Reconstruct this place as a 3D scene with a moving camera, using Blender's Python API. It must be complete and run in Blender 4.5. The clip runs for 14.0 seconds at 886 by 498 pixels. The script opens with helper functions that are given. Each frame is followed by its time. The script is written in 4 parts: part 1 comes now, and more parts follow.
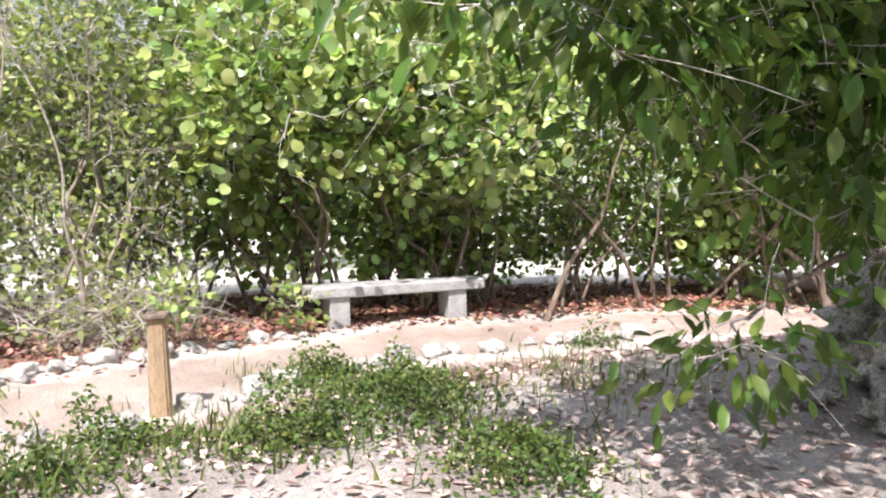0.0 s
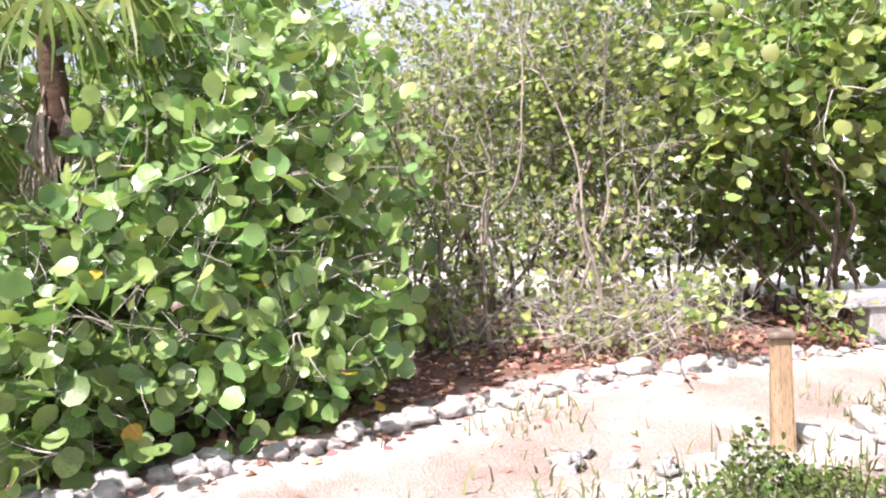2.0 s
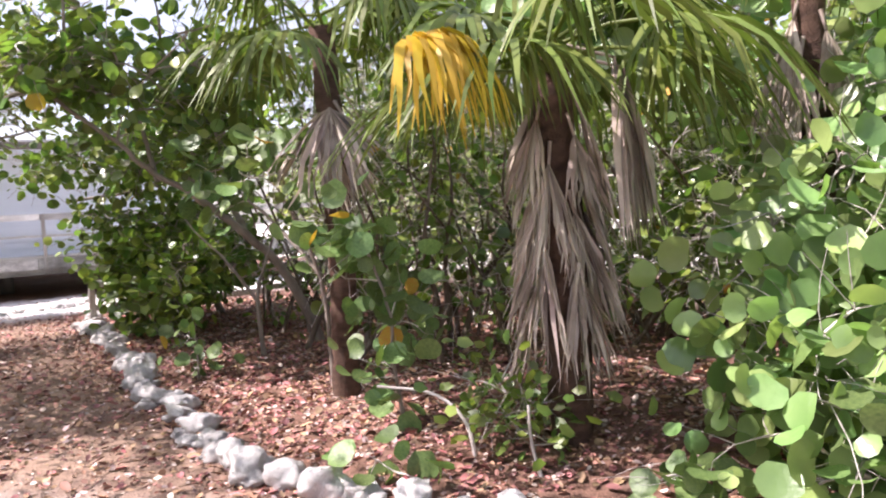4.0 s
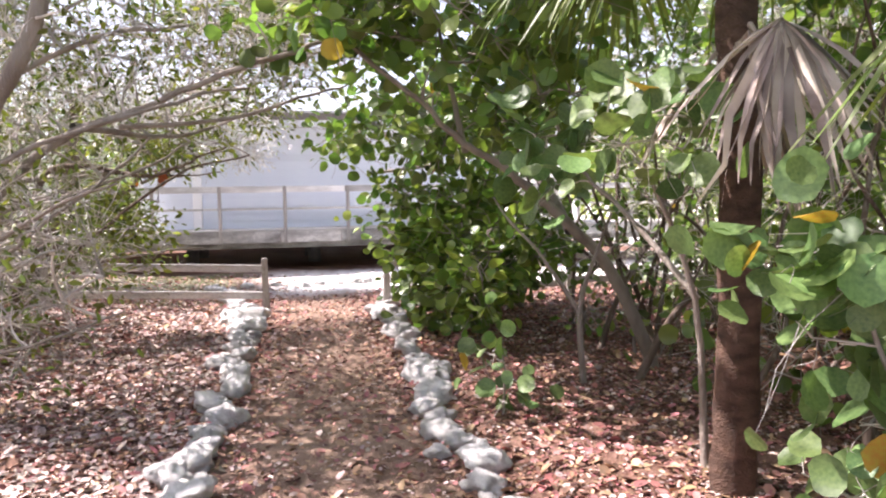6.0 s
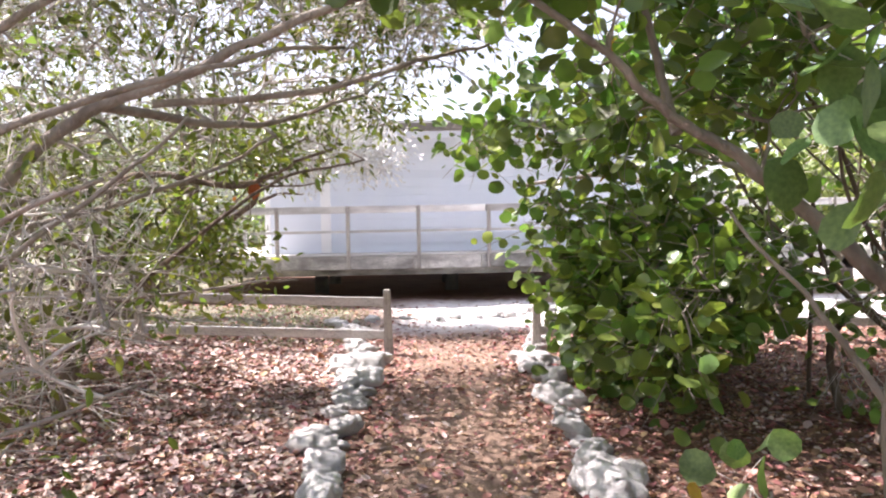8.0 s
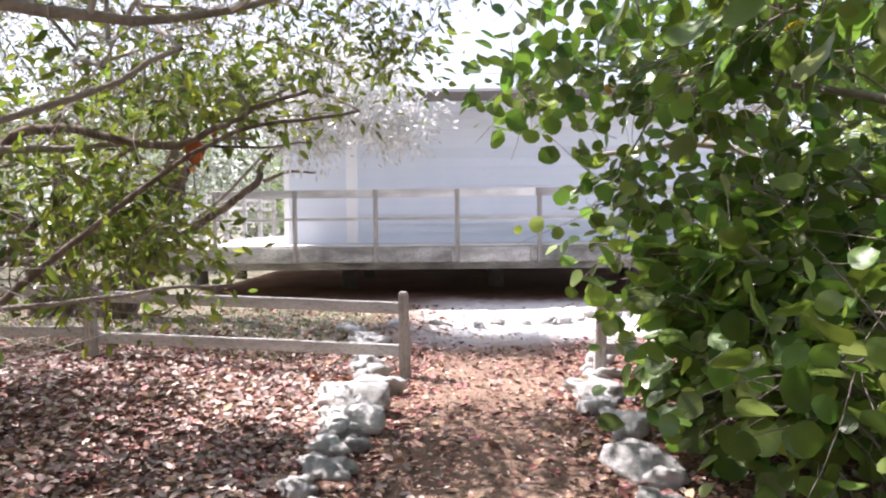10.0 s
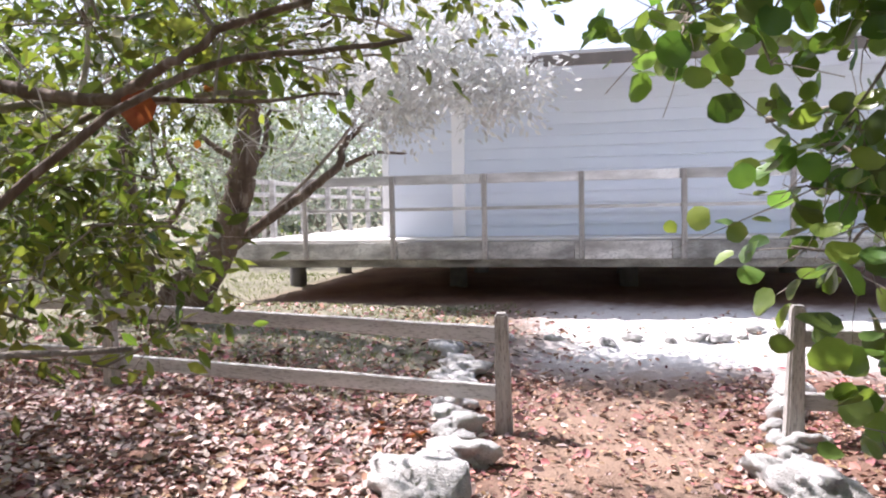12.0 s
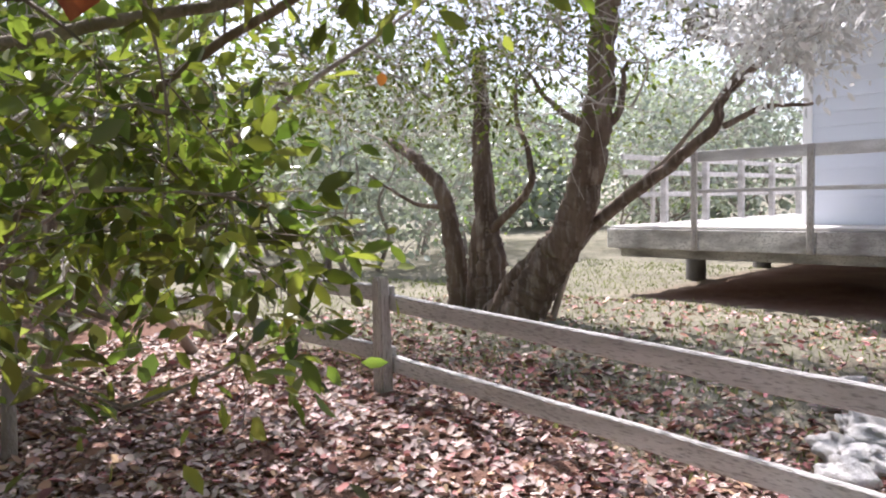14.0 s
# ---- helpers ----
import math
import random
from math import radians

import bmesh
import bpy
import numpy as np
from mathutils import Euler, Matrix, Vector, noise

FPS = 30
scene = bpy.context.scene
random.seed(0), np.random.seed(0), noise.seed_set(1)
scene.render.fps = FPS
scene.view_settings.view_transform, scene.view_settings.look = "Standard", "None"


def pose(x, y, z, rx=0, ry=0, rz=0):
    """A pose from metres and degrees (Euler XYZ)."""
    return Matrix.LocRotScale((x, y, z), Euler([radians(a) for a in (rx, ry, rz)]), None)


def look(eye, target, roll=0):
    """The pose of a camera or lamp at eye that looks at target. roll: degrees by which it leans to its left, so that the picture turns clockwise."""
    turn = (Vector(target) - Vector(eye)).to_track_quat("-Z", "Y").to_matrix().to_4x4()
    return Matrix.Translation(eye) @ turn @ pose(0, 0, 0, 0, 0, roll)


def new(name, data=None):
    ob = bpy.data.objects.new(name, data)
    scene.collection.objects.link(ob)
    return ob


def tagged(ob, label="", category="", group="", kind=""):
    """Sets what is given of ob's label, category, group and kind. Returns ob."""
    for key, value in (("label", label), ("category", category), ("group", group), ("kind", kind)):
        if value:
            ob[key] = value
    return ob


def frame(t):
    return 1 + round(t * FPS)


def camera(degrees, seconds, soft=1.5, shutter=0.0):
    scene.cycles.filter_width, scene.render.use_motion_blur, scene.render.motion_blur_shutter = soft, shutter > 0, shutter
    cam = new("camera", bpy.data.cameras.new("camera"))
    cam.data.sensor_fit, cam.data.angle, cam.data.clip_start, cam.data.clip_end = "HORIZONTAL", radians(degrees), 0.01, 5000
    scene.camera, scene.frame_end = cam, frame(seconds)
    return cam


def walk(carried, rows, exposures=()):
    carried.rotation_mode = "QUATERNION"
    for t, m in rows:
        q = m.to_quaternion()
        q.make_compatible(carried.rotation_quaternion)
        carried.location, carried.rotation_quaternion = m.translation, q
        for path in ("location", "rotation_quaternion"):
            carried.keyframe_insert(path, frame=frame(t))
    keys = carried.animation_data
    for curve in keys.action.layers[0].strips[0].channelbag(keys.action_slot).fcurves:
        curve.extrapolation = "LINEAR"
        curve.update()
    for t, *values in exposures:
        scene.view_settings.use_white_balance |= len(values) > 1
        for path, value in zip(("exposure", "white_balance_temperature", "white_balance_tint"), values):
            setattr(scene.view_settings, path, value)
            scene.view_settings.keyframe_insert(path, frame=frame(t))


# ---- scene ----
PATH = [
    (0, (-1.647, -15.519, 1.29), (0.329, -15.803, 1.17), -1.0),
    (0.5, (-1.769, -15.135, 1.375), (0.18, -15.569, 1.254), -0.6),
    (1, (-1.522, -14.831, 1.406), (0.456, -15.103, 1.281), -1.3),
    (1.5, (-1.229, -14.375, 1.387), (0.762, -14.209, 1.282), -2.7),
    (2, (-1.109, -13.901, 1.382), (0.79, -13.281, 1.279), -3.2),
    (2.5, (-1.083, -13.443, 1.387), (0.648, -12.447, 1.269), -4.0),
    (3, (-1.068, -12.985, 1.385), (0.466, -11.707, 1.274), -3.9),
    (3.5, (-1.006, -12.442, 1.362), (0.324, -10.951, 1.262), -3.6),
    (4, (-0.963, -11.976, 1.35), (0.155, -10.321, 1.249), -3.3),
    (4.2, (-0.919, -11.825, 1.349), (0.107, -10.111, 1.254), -3.1),
    (6.5, (-0.608, -9.532, 1.438), (-0.275, -7.564, 1.309), -0.8),
    (7, (-0.61, -9.013, 1.425), (-0.366, -7.031, 1.315), -0.7),
    (7.5, (-0.534, -8.533, 1.397), (-0.395, -6.54, 1.321), -0.3),
    (8, (-0.438, -8.04, 1.371), (-0.382, -6.041, 1.312), -1.1),
    (10.5, (-0.238, -5.656, 1.308), (-0.327, -3.66, 1.219), -0.5),
    (11, (-0.255, -5.2, 1.328), (-0.266, -3.202, 1.235), -0.1),
    (11.5, (-0.219, -4.741, 1.323), (-0.346, -2.747, 1.228), -0.3),
    (12, (-0.246, -4.35, 1.338), (-0.666, -2.4, 1.226), -1.1),
    (12.5, (-0.288, -3.794, 1.315), (-1.031, -1.941, 1.192), -1.6),
    (13, (-0.252, -3.349, 1.284), (-1.287, -1.641, 1.169), -2.0),
    (13.5, (-0.216, -2.992, 1.278), (-1.462, -1.433, 1.154), -2.0),
    (14, (-0.256, -2.633, 1.255), (-1.682, -1.237, 1.128), -1.2),
]
cam = camera(62.0, 14.0, soft=2.1)
walk(cam, [(t, look(eye, target, roll)) for t, eye, target, roll in PATH], [(0.0, 0.93, 6500, 17), (0.6, 1.0, 6500, 17), (1.5, 1.2, 6500, 20), (3.0, 1.15, 6500, 27), (4.2, 1.17, 6500, 27), (6.5, 1.48, 6500, 25), (8.2, 1.5, 6450, 24), (11.0, 1.12, 6200, 22), (12.5, 1.07, 6150, 22), (14.0, 0.98, 6150, 22)])

# ---- world and sun ----
SUN_FROM = Vector((-0.62, 0.27, 0.95)).normalized()
world = bpy.data.worlds.new("sky")
scene.world = world
world.use_nodes = True
wn = world.node_tree
sky = wn.nodes.new("ShaderNodeTexSky")
sky.sky_type = "NISHITA"
sky.sun_disc = False
sky.sun_elevation = math.asin(SUN_FROM.z)
sky.sun_rotation = math.atan2(SUN_FROM.x, SUN_FROM.y)
sky.dust_density = 1.5
haze = wn.nodes.new("ShaderNodeHueSaturation")
haze.inputs["Saturation"].default_value = 0.6
wn.links.new(sky.outputs[0], haze.inputs["Color"])
wn.links.new(haze.outputs[0], wn.nodes["Background"].inputs[0])
wn.nodes["Background"].inputs[1].default_value = 0.135
sun = new("sun", bpy.data.lights.new("sun", "SUN"))
sun.data.energy = 4.6
sun.data.angle = radians(0.5)
sun.data.color = (1.0, 0.96, 0.9)
sun.matrix_world = look(SUN_FROM * 60, (0, 0, 0))

R = np.random.default_rng(7)


# ---- materials ----
def material(name, colour, rough=0.8, second=None, scale=6.0, bump=0.3, fine=60.0, third=None, metal=0.0, stretch=(1, 1, 1), island=0.0, obrand=0.0, translucent=0.0, contrast=0.5, spec=0.4, glow=(1.05, 1.2, 0.62)):
    """A surface with two scales of variation and a fine relief."""
    m = bpy.data.materials.new(name)
    m.use_nodes = True
    nt = m.node_tree
    N, L = nt.nodes, nt.links
    b = N["Principled BSDF"]
    b.inputs["Roughness"].default_value = rough
    b.inputs["Metallic"].default_value = metal
    b.inputs["Specular IOR Level"].default_value = spec
    tc = N.new("ShaderNodeTexCoord")
    mp = N.new("ShaderNodeMapping")
    mp.inputs["Scale"].default_value = stretch
    L.new(tc.outputs["Object"], mp.inputs[0])
    n1 = N.new("ShaderNodeTexNoise")
    n1.inputs["Scale"].default_value, n1.inputs["Detail"].default_value = scale, 5
    n2 = N.new("ShaderNodeTexNoise")
    n2.inputs["Scale"].default_value, n2.inputs["Detail"].default_value = fine, 3
    for n in (n1, n2):
        L.new(mp.outputs[0], n.inputs["Vector"])
    ramp = N.new("ShaderNodeValToRGB")
    ramp.color_ramp.elements[0].position = 0.5 - contrast / 2.5
    ramp.color_ramp.elements[1].position = 0.5 + contrast / 2.5
    ramp.color_ramp.elements[0].color = (*colour, 1)
    ramp.color_ramp.elements[1].color = (*(second or [c * 1.25 for c in colour]), 1)
    L.new(n1.outputs["Fac"], ramp.inputs[0])
    out = ramp.outputs[0]

    def mix(fac, a, colour_b, kind="MIX"):
        x = N.new("ShaderNodeMix")
        x.data_type, x.blend_type = "RGBA", kind
        if isinstance(fac, float):
            x.inputs[0].default_value = fac
        else:
            L.new(fac, x.inputs[0])
        L.new(a, x.inputs[6])
        if isinstance(colour_b, tuple):
            x.inputs[7].default_value = (*colour_b, 1)
        else:
            L.new(colour_b, x.inputs[7])
        return x.outputs[2]

    if third:
        r3 = N.new("ShaderNodeValToRGB")
        r3.color_ramp.elements[0].position, r3.color_ramp.elements[1].position = 0.52, 0.68
        L.new(n2.outputs["Fac"], r3.inputs[0])
        out = mix(r3.outputs[0], out, third)
    if island or obrand:
        src = N.new("ShaderNodeNewGeometry").outputs["Random Per Island"] if island else N.new("ShaderNodeObjectInfo").outputs["Random"]
        hv = N.new("ShaderNodeHueSaturation")
        amount = island or obrand
        mr = N.new("ShaderNodeMapRange")
        mr.inputs[3].default_value, mr.inputs[4].default_value = 1 - amount, 1 + amount
        L.new(src, mr.inputs[0])
        L.new(mr.outputs[0], hv.inputs["Value"])
        wob = N.new("ShaderNodeMath")
        wob.operation = "MULTIPLY"
        wob.inputs[1].default_value = 7.31
        fr = N.new("ShaderNodeMath")
        fr.operation = "FRACT"
        L.new(src, wob.inputs[0])
        L.new(wob.outputs[0], fr.inputs[0])
        mh = N.new("ShaderNodeMapRange")
        mh.inputs[3].default_value, mh.inputs[4].default_value = 0.5 - amount * 0.06, 0.5 + amount * 0.06
        L.new(fr.outputs[0], mh.inputs[0])
        L.new(mh.outputs[0], hv.inputs["Hue"])
        L.new(out, hv.inputs["Color"])
        out = hv.outputs[0]
    L.new(out, b.inputs["Base Color"])
    if bump:
        bp = N.new("ShaderNodeBump")
        bp.inputs["Strength"].default_value, bp.inputs["Distance"].default_value = bump, 0.02
        ad = N.new("ShaderNodeMath")
        ad.operation = "ADD"
        L.new(n1.outputs["Fac"], ad.inputs[0])
        L.new(n2.outputs["Fac"], ad.inputs[1])
        L.new(ad.outputs[0], bp.inputs["Height"])
        L.new(bp.outputs[0], b.inputs["Normal"])
    if translucent:
        tr = N.new("ShaderNodeBsdfTranslucent")
        gain = mix(1.0, out, glow, "MULTIPLY")
        L.new(gain, tr.inputs[0])
        ms = N.new("ShaderNodeMixShader")
        ms.inputs[0].default_value = translucent
        L.new(b.outputs[0], ms.inputs[1])
        L.new(tr.outputs[0], ms.inputs[2])
        L.new(ms.outputs[0], N["Material Output"].inputs[0])
    return m


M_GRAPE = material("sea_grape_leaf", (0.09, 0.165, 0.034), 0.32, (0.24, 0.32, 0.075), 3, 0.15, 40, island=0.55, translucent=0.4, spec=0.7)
# leaf darkened in its base colour to stand for shade under the crown
M_SHADE = material("shaded_bough_leaf", (0.06, 0.12, 0.025), 0.4, (0.15, 0.22, 0.05), 3, 0.1, 40, island=0.5, translucent=0.45, spec=0.4)
# lighter copy of the sea grape leaf, sunlight painted into its colour
M_GRAPE_SUN = material("sunlit_sea_grape_leaf", (0.15, 0.26, 0.075), 0.32, (0.33, 0.46, 0.17), 3, 0.15, 40, island=0.5, translucent=0.33, spec=0.75)
M_GRAPE_OB = material("sea_grape_leaf_single", (0.1, 0.18, 0.055), 0.38, (0.2, 0.3, 0.1), 9, 0.15, 50, obrand=0.35, translucent=0.27, spec=0.6)
M_YELLOW = material("yellowed_leaf", (0.5, 0.4, 0.06), 0.5, (0.55, 0.28, 0.05), 9, 0.1, 50, island=0.3, translucent=0.3)
M_REDLEAF = material("rust_red_leaf", (0.32, 0.09, 0.04), 0.5, (0.4, 0.14, 0.05), 9, 0.1, 50, obrand=0.2, translucent=0.3)
M_HEDGE = material("hedge_leaf", (0.15, 0.24, 0.06), 0.28, (0.43, 0.52, 0.2), 1.1, 0.0, 30, island=0.65, translucent=0.4, spec=0.9)
M_DRY = material("dry_leaf_olive", (0.18, 0.235, 0.065), 0.5, (0.36, 0.42, 0.14), 1.5, 0.0, 30, island=0.5, translucent=0.36)
M_BUTTON = material("buttonwood_leaf", (0.1, 0.135, 0.026), 0.4, (0.21, 0.235, 0.055), 2.5, 0.0, 30, island=0.55, translucent=0.38)
# buttonwood leaf again, brightened in colour as if lit by the sun
M_BUTTON_LIT = material("sunlit_buttonwood_leaf", (0.12, 0.16, 0.03), 0.36, (0.27, 0.3, 0.07), 2.5, 0.0, 30, island=0.6, translucent=0.42, spec=0.6)
# scrub leaf paled and greyed: distance haze put into the colour
M_HAZED = material("hazed_scrub_leaf", (0.33, 0.37, 0.29), 0.5, (0.52, 0.55, 0.48), 1.2, 0.0, 30, island=0.4, translucent=0.3, glow=(1.0, 1.1, 0.85))
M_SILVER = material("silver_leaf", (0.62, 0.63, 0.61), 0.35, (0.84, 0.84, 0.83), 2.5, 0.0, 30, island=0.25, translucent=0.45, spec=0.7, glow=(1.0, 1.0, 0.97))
M_TWIG = material("grey_twig", (0.36, 0.325, 0.295), 0.9, (0.72, 0.67, 0.61), 5, 0.5, 90, island=0.35)
M_BARK = material("buttonwood_bark", (0.08, 0.055, 0.042), 0.95, (0.22, 0.165, 0.125), 9, 1.0, 22, stretch=(1, 1, 0.14), third=(0.29, 0.245, 0.21))
M_BARKG = material("grey_bark", (0.2, 0.16, 0.13), 0.9, (0.4, 0.35, 0.3), 6, 0.8, 70, stretch=(1, 1, 0.4))
M_STONE = material("limestone", (0.62, 0.6, 0.57), 0.95, (0.9, 0.88, 0.85), 6, 1.0, 40, third=(0.48, 0.46, 0.43), obrand=0.16, contrast=0.6)
M_CORAL = material("coral_rock", (0.26, 0.24, 0.21), 0.95, (0.55, 0.52, 0.47), 5, 1.0, 30, third=(0.12, 0.11, 0.1), contrast=0.5)
M_WOOD = material("weathered_wood", (0.4, 0.385, 0.365), 0.9, (0.72, 0.7, 0.68), 2.5, 0.6, 50, stretch=(0.5, 3, 3), third=(0.3, 0.285, 0.27), obrand=0.15)
M_POST = material("weathered_post", (0.36, 0.33, 0.3), 0.9, (0.6, 0.57, 0.53), 4, 0.7, 50, stretch=(3, 3, 0.4), third=(0.24, 0.22, 0.2), obrand=0.12)
M_TANPOST = material("tan_post", (0.36, 0.25, 0.15), 0.9, (0.5, 0.37, 0.24), 5, 0.5, 60, stretch=(3, 3, 0.3), third=(0.2, 0.14, 0.09))
M_DECK = material("bleached_deck", (0.6, 0.57, 0.53), 0.9, (0.8, 0.78, 0.74), 3, 0.4, 60, stretch=(0.4, 3, 3), obrand=0.1)
M_FASCIA = material("stained_fascia", (0.24, 0.225, 0.21), 0.9, (0.8, 0.78, 0.74), 2.0, 0.5, 40, stretch=(1, 2, 2.5), third=(0.3, 0.28, 0.26), obrand=0.4, contrast=0.4)
M_RAIL = material("bleached_rail", (0.42, 0.4, 0.38), 0.9, (0.88, 0.87, 0.84), 1.6, 0.5, 50, stretch=(0.8, 3, 3), third=(0.5, 0.48, 0.45), obrand=0.2, contrast=0.35)
M_SIDING = material("white_siding", (0.76, 0.81, 0.89), 0.5, (0.8, 0.85, 0.92), 2, 0.08, 40, obrand=0.03)
M_TRIM = material("white_trim", (0.93, 0.93, 0.94), 0.5, (0.95, 0.95, 0.95), 3, 0.05, 40)
M_ROOFEDGE = material("brown_fascia", (0.15, 0.13, 0.11), 0.7, (0.22, 0.19, 0.16), 3, 0.2, 40)
M_ROOF = material("pale_roof", (0.55, 0.55, 0.54), 0.8, (0.65, 0.65, 0.64), 3, 0.3, 40)
# pile concrete with under-deck shade painted into its dark base colour
M_PIER_SHADE = material("shade_dark_concrete", (0.1, 0.095, 0.09), 0.95, (0.18, 0.17, 0.16), 5, 0.5, 50)
M_CONC = material("bench_concrete", (0.3, 0.3, 0.3), 0.9, (0.44, 0.44, 0.44), 5, 0.5, 60, third=(0.22, 0.22, 0.22))
M_FROND = material("palm_frond", (0.12, 0.17, 0.04), 0.45, (0.2, 0.25, 0.06), 4, 0.1, 50, island=0.35, translucent=0.35)
M_FROND_Y = material("yellow_frond", (0.55, 0.36, 0.03), 0.45, (0.62, 0.45, 0.06), 4, 0.1, 50, island=0.25, translucent=0.35)
M_FROND_D = material("dead_frond", (0.25, 0.19, 0.15), 0.6, (0.56, 0.48, 0.41), 4, 0.2, 50, island=0.45, translucent=0.12)
M_PALMTRUNK = material("palm_trunk", (0.06, 0.035, 0.025), 0.95, (0.17, 0.1, 0.07), 9, 1.0, 70, stretch=(1, 1, 2))
M_LITTER = material("leaf_litter", (0.2, 0.078, 0.05), 0.65, (0.5, 0.29, 0.215), 2, 0.0, 30, island=0.75, contrast=0.6)
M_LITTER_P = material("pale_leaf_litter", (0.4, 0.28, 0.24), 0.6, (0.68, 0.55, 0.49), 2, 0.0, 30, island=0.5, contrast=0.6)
M_GRASS = material("grass_blade", (0.042, 0.082, 0.016), 0.55, (0.125, 0.17, 0.042), 2.5, 0.0, 30, island=0.6, translucent=0.28)
M_DRYGRASS = material("dry_grass_blade", (0.15, 0.185, 0.07), 0.7, (0.31, 0.315, 0.17), 0.9, 0.0, 30, island=0.4, translucent=0.3)


# ---- mesh helpers ----
class Acc:
    """Gathers vertices and faces of one mesh."""

    def __init__(self):
        self.v, self.f, self.n = [], [], 0

    def add(self, verts, faces):
        self.v.append(np.asarray(verts, float))
        for f in faces:
            self.f.append(np.asarray(f)[None] + self.n)
        self.n += len(verts)

    def add_many(self, verts, faces, count):
        """verts: count x k x 3, faces of one of them."""
        k = verts.shape[1]
        self.v.append(verts.reshape(-1, 3))
        offs = self.n + np.arange(count) * k
        for size in sorted({len(f) for f in faces}):
            fs = np.array([f for f in faces if len(f) == size])
            self.f.append((offs[:, None, None] + fs[None]).reshape(-1, size))
        self.n += count * k


def obj(name, acc, mat, parent=None, smooth=True, label=""):
    me = bpy.data.meshes.new(name)
    co = np.concatenate(acc.v)
    sizes = np.concatenate([np.full(len(f), f.shape[1]) for f in acc.f])
    me.vertices.add(len(co))
    me.vertices.foreach_set("co", co.ravel())
    me.loops.add(int(sizes.sum()))
    me.loops.foreach_set("vertex_index", np.concatenate([f.ravel() for f in acc.f]).astype(np.int32))
    me.polygons.add(len(sizes))
    me.polygons.foreach_set("loop_start", (np.cumsum(sizes) - sizes).astype(np.int32))
    me.polygons.foreach_set("use_smooth", np.full(len(sizes), smooth))
    me.materials.append(mat)
    me.update(calc_edges=True)
    ob = new(name, me)
    if parent:
        ob.parent = parent
    if label:
        ob["label"] = label
    return ob


def empty(name, at, label, category, group="", kind=""):
    e = new(name)
    e.location = at
    e.empty_display_size = 0.1
    return tagged(e, label, category, group, kind)


def under(parent, ob):
    """Parent ob, keeping its place in the world."""
    ob.parent = parent
    ob.matrix_parent_inverse = Matrix.Translation(-Vector(parent.location))
    return ob


def slab(sx, sy, sz, bevel=0.006, wobble=0.0, seed=0, cuts=0):
    """A bevelled box round the origin."""
    bm = bmesh.new()
    bmesh.ops.create_cube(bm, size=1)
    bmesh.ops.scale(bm, vec=(sx, sy, sz), verts=bm.verts)
    if cuts:
        long = [e for e in bm.edges if e.calc_length() > 0.9 * max(sx, sy, sz)]
        bmesh.ops.subdivide_edges(bm, edges=long, cuts=cuts, use_grid_fill=True)
    bmesh.ops.bevel(bm, geom=[e for e in bm.edges if len(e.link_faces) == 2 and e.calc_face_angle(0) > 0.5], offset=bevel, segments=1, affect="EDGES")
    if wobble:
        for v in bm.verts:
            v.co += Vector(noise.noise_vector(v.co * 3 + Vector((seed, 0, 0)))) * wobble
    return bm


def mesh_of(name, bm, mat, smooth=False):
    me = bpy.data.meshes.new(name)
    bm.to_mesh(me)
    bm.free()
    me.materials.append(mat)
    if smooth:
        me.polygons.foreach_set("use_smooth", [True] * len(me.polygons))
    return me


def part(name, bm, mat, parent, label="", at=None):
    """Links a bmesh as one mesh object under a thing; at: its pose in the world."""
    ob = new(name, bm if isinstance(bm, bpy.types.Mesh) else mesh_of(name, bm, mat))
    if at is not None:
        ob.matrix_world = at
    under(parent, ob)
    if label:
        ob["label"] = label
    return ob


def smooth_line(pts, n):
    """n points of a smooth line through pts."""
    p = np.asarray(pts, float)
    if len(p) == 2:
        return p[0] + np.linspace(0, 1, n)[:, None] * (p[1] - p[0])
    q = np.vstack([2 * p[0] - p[1], p, 2 * p[-1] - p[-2]])
    out = []
    for u in np.linspace(0, len(p) - 1 - 1e-6, n):
        i, t = int(u), u % 1
        a, b, c, d = q[i:i + 4]
        out.append(0.5 * (2 * b + (c - a) * t + (2 * a - 5 * b + 4 * c - d) * t * t + (3 * b - a - 3 * c + d) * t ** 3))
    return np.array(out)


def tube(acc, pts, r0, r1, sides=6, steps=0, knots=0.0, seed=0):
    p = smooth_line(pts, steps or max(3, len(pts) * 2))
    n = len(p)
    rad = r0 + (r1 - r0) * np.linspace(0, 1, n) ** 0.8
    d = np.gradient(p, axis=0)
    d /= np.linalg.norm(d, axis=1)[:, None] + 1e-9
    ref = np.array([0.31, 0.22, 0.92]) if abs(d[:, 2]).mean() < 0.8 else np.array([1.0, 0.1, 0])
    u = np.cross(d, ref)
    u /= np.linalg.norm(u, axis=1)[:, None] + 1e-9
    w = np.cross(d, u)
    a = np.arange(sides) * 2 * math.pi / sides
    ring = p[:, None] + rad[:, None, None] * (np.cos(a)[None, :, None] * u[:, None] + np.sin(a)[None, :, None] * w[:, None])
    if knots:
        g = np.random.default_rng(seed)
        lobes = 1 + knots * np.sin(a * 3 + 1.3 * seed)[None] + knots * 0.7 * g.standard_normal((n, sides))
        ring = p[:, None] + (ring - p[:, None]) * lobes[:, :, None]
    faces = [(i * sides + j, i * sides + (j + 1) % sides, (i + 1) * sides + (j + 1) % sides, (i + 1) * sides + j) for i in range(n - 1) for j in range(sides)]
    faces.append(tuple(range((n - 1) * sides, n * sides)))
    acc.add(ring.reshape(-1, 3), faces)


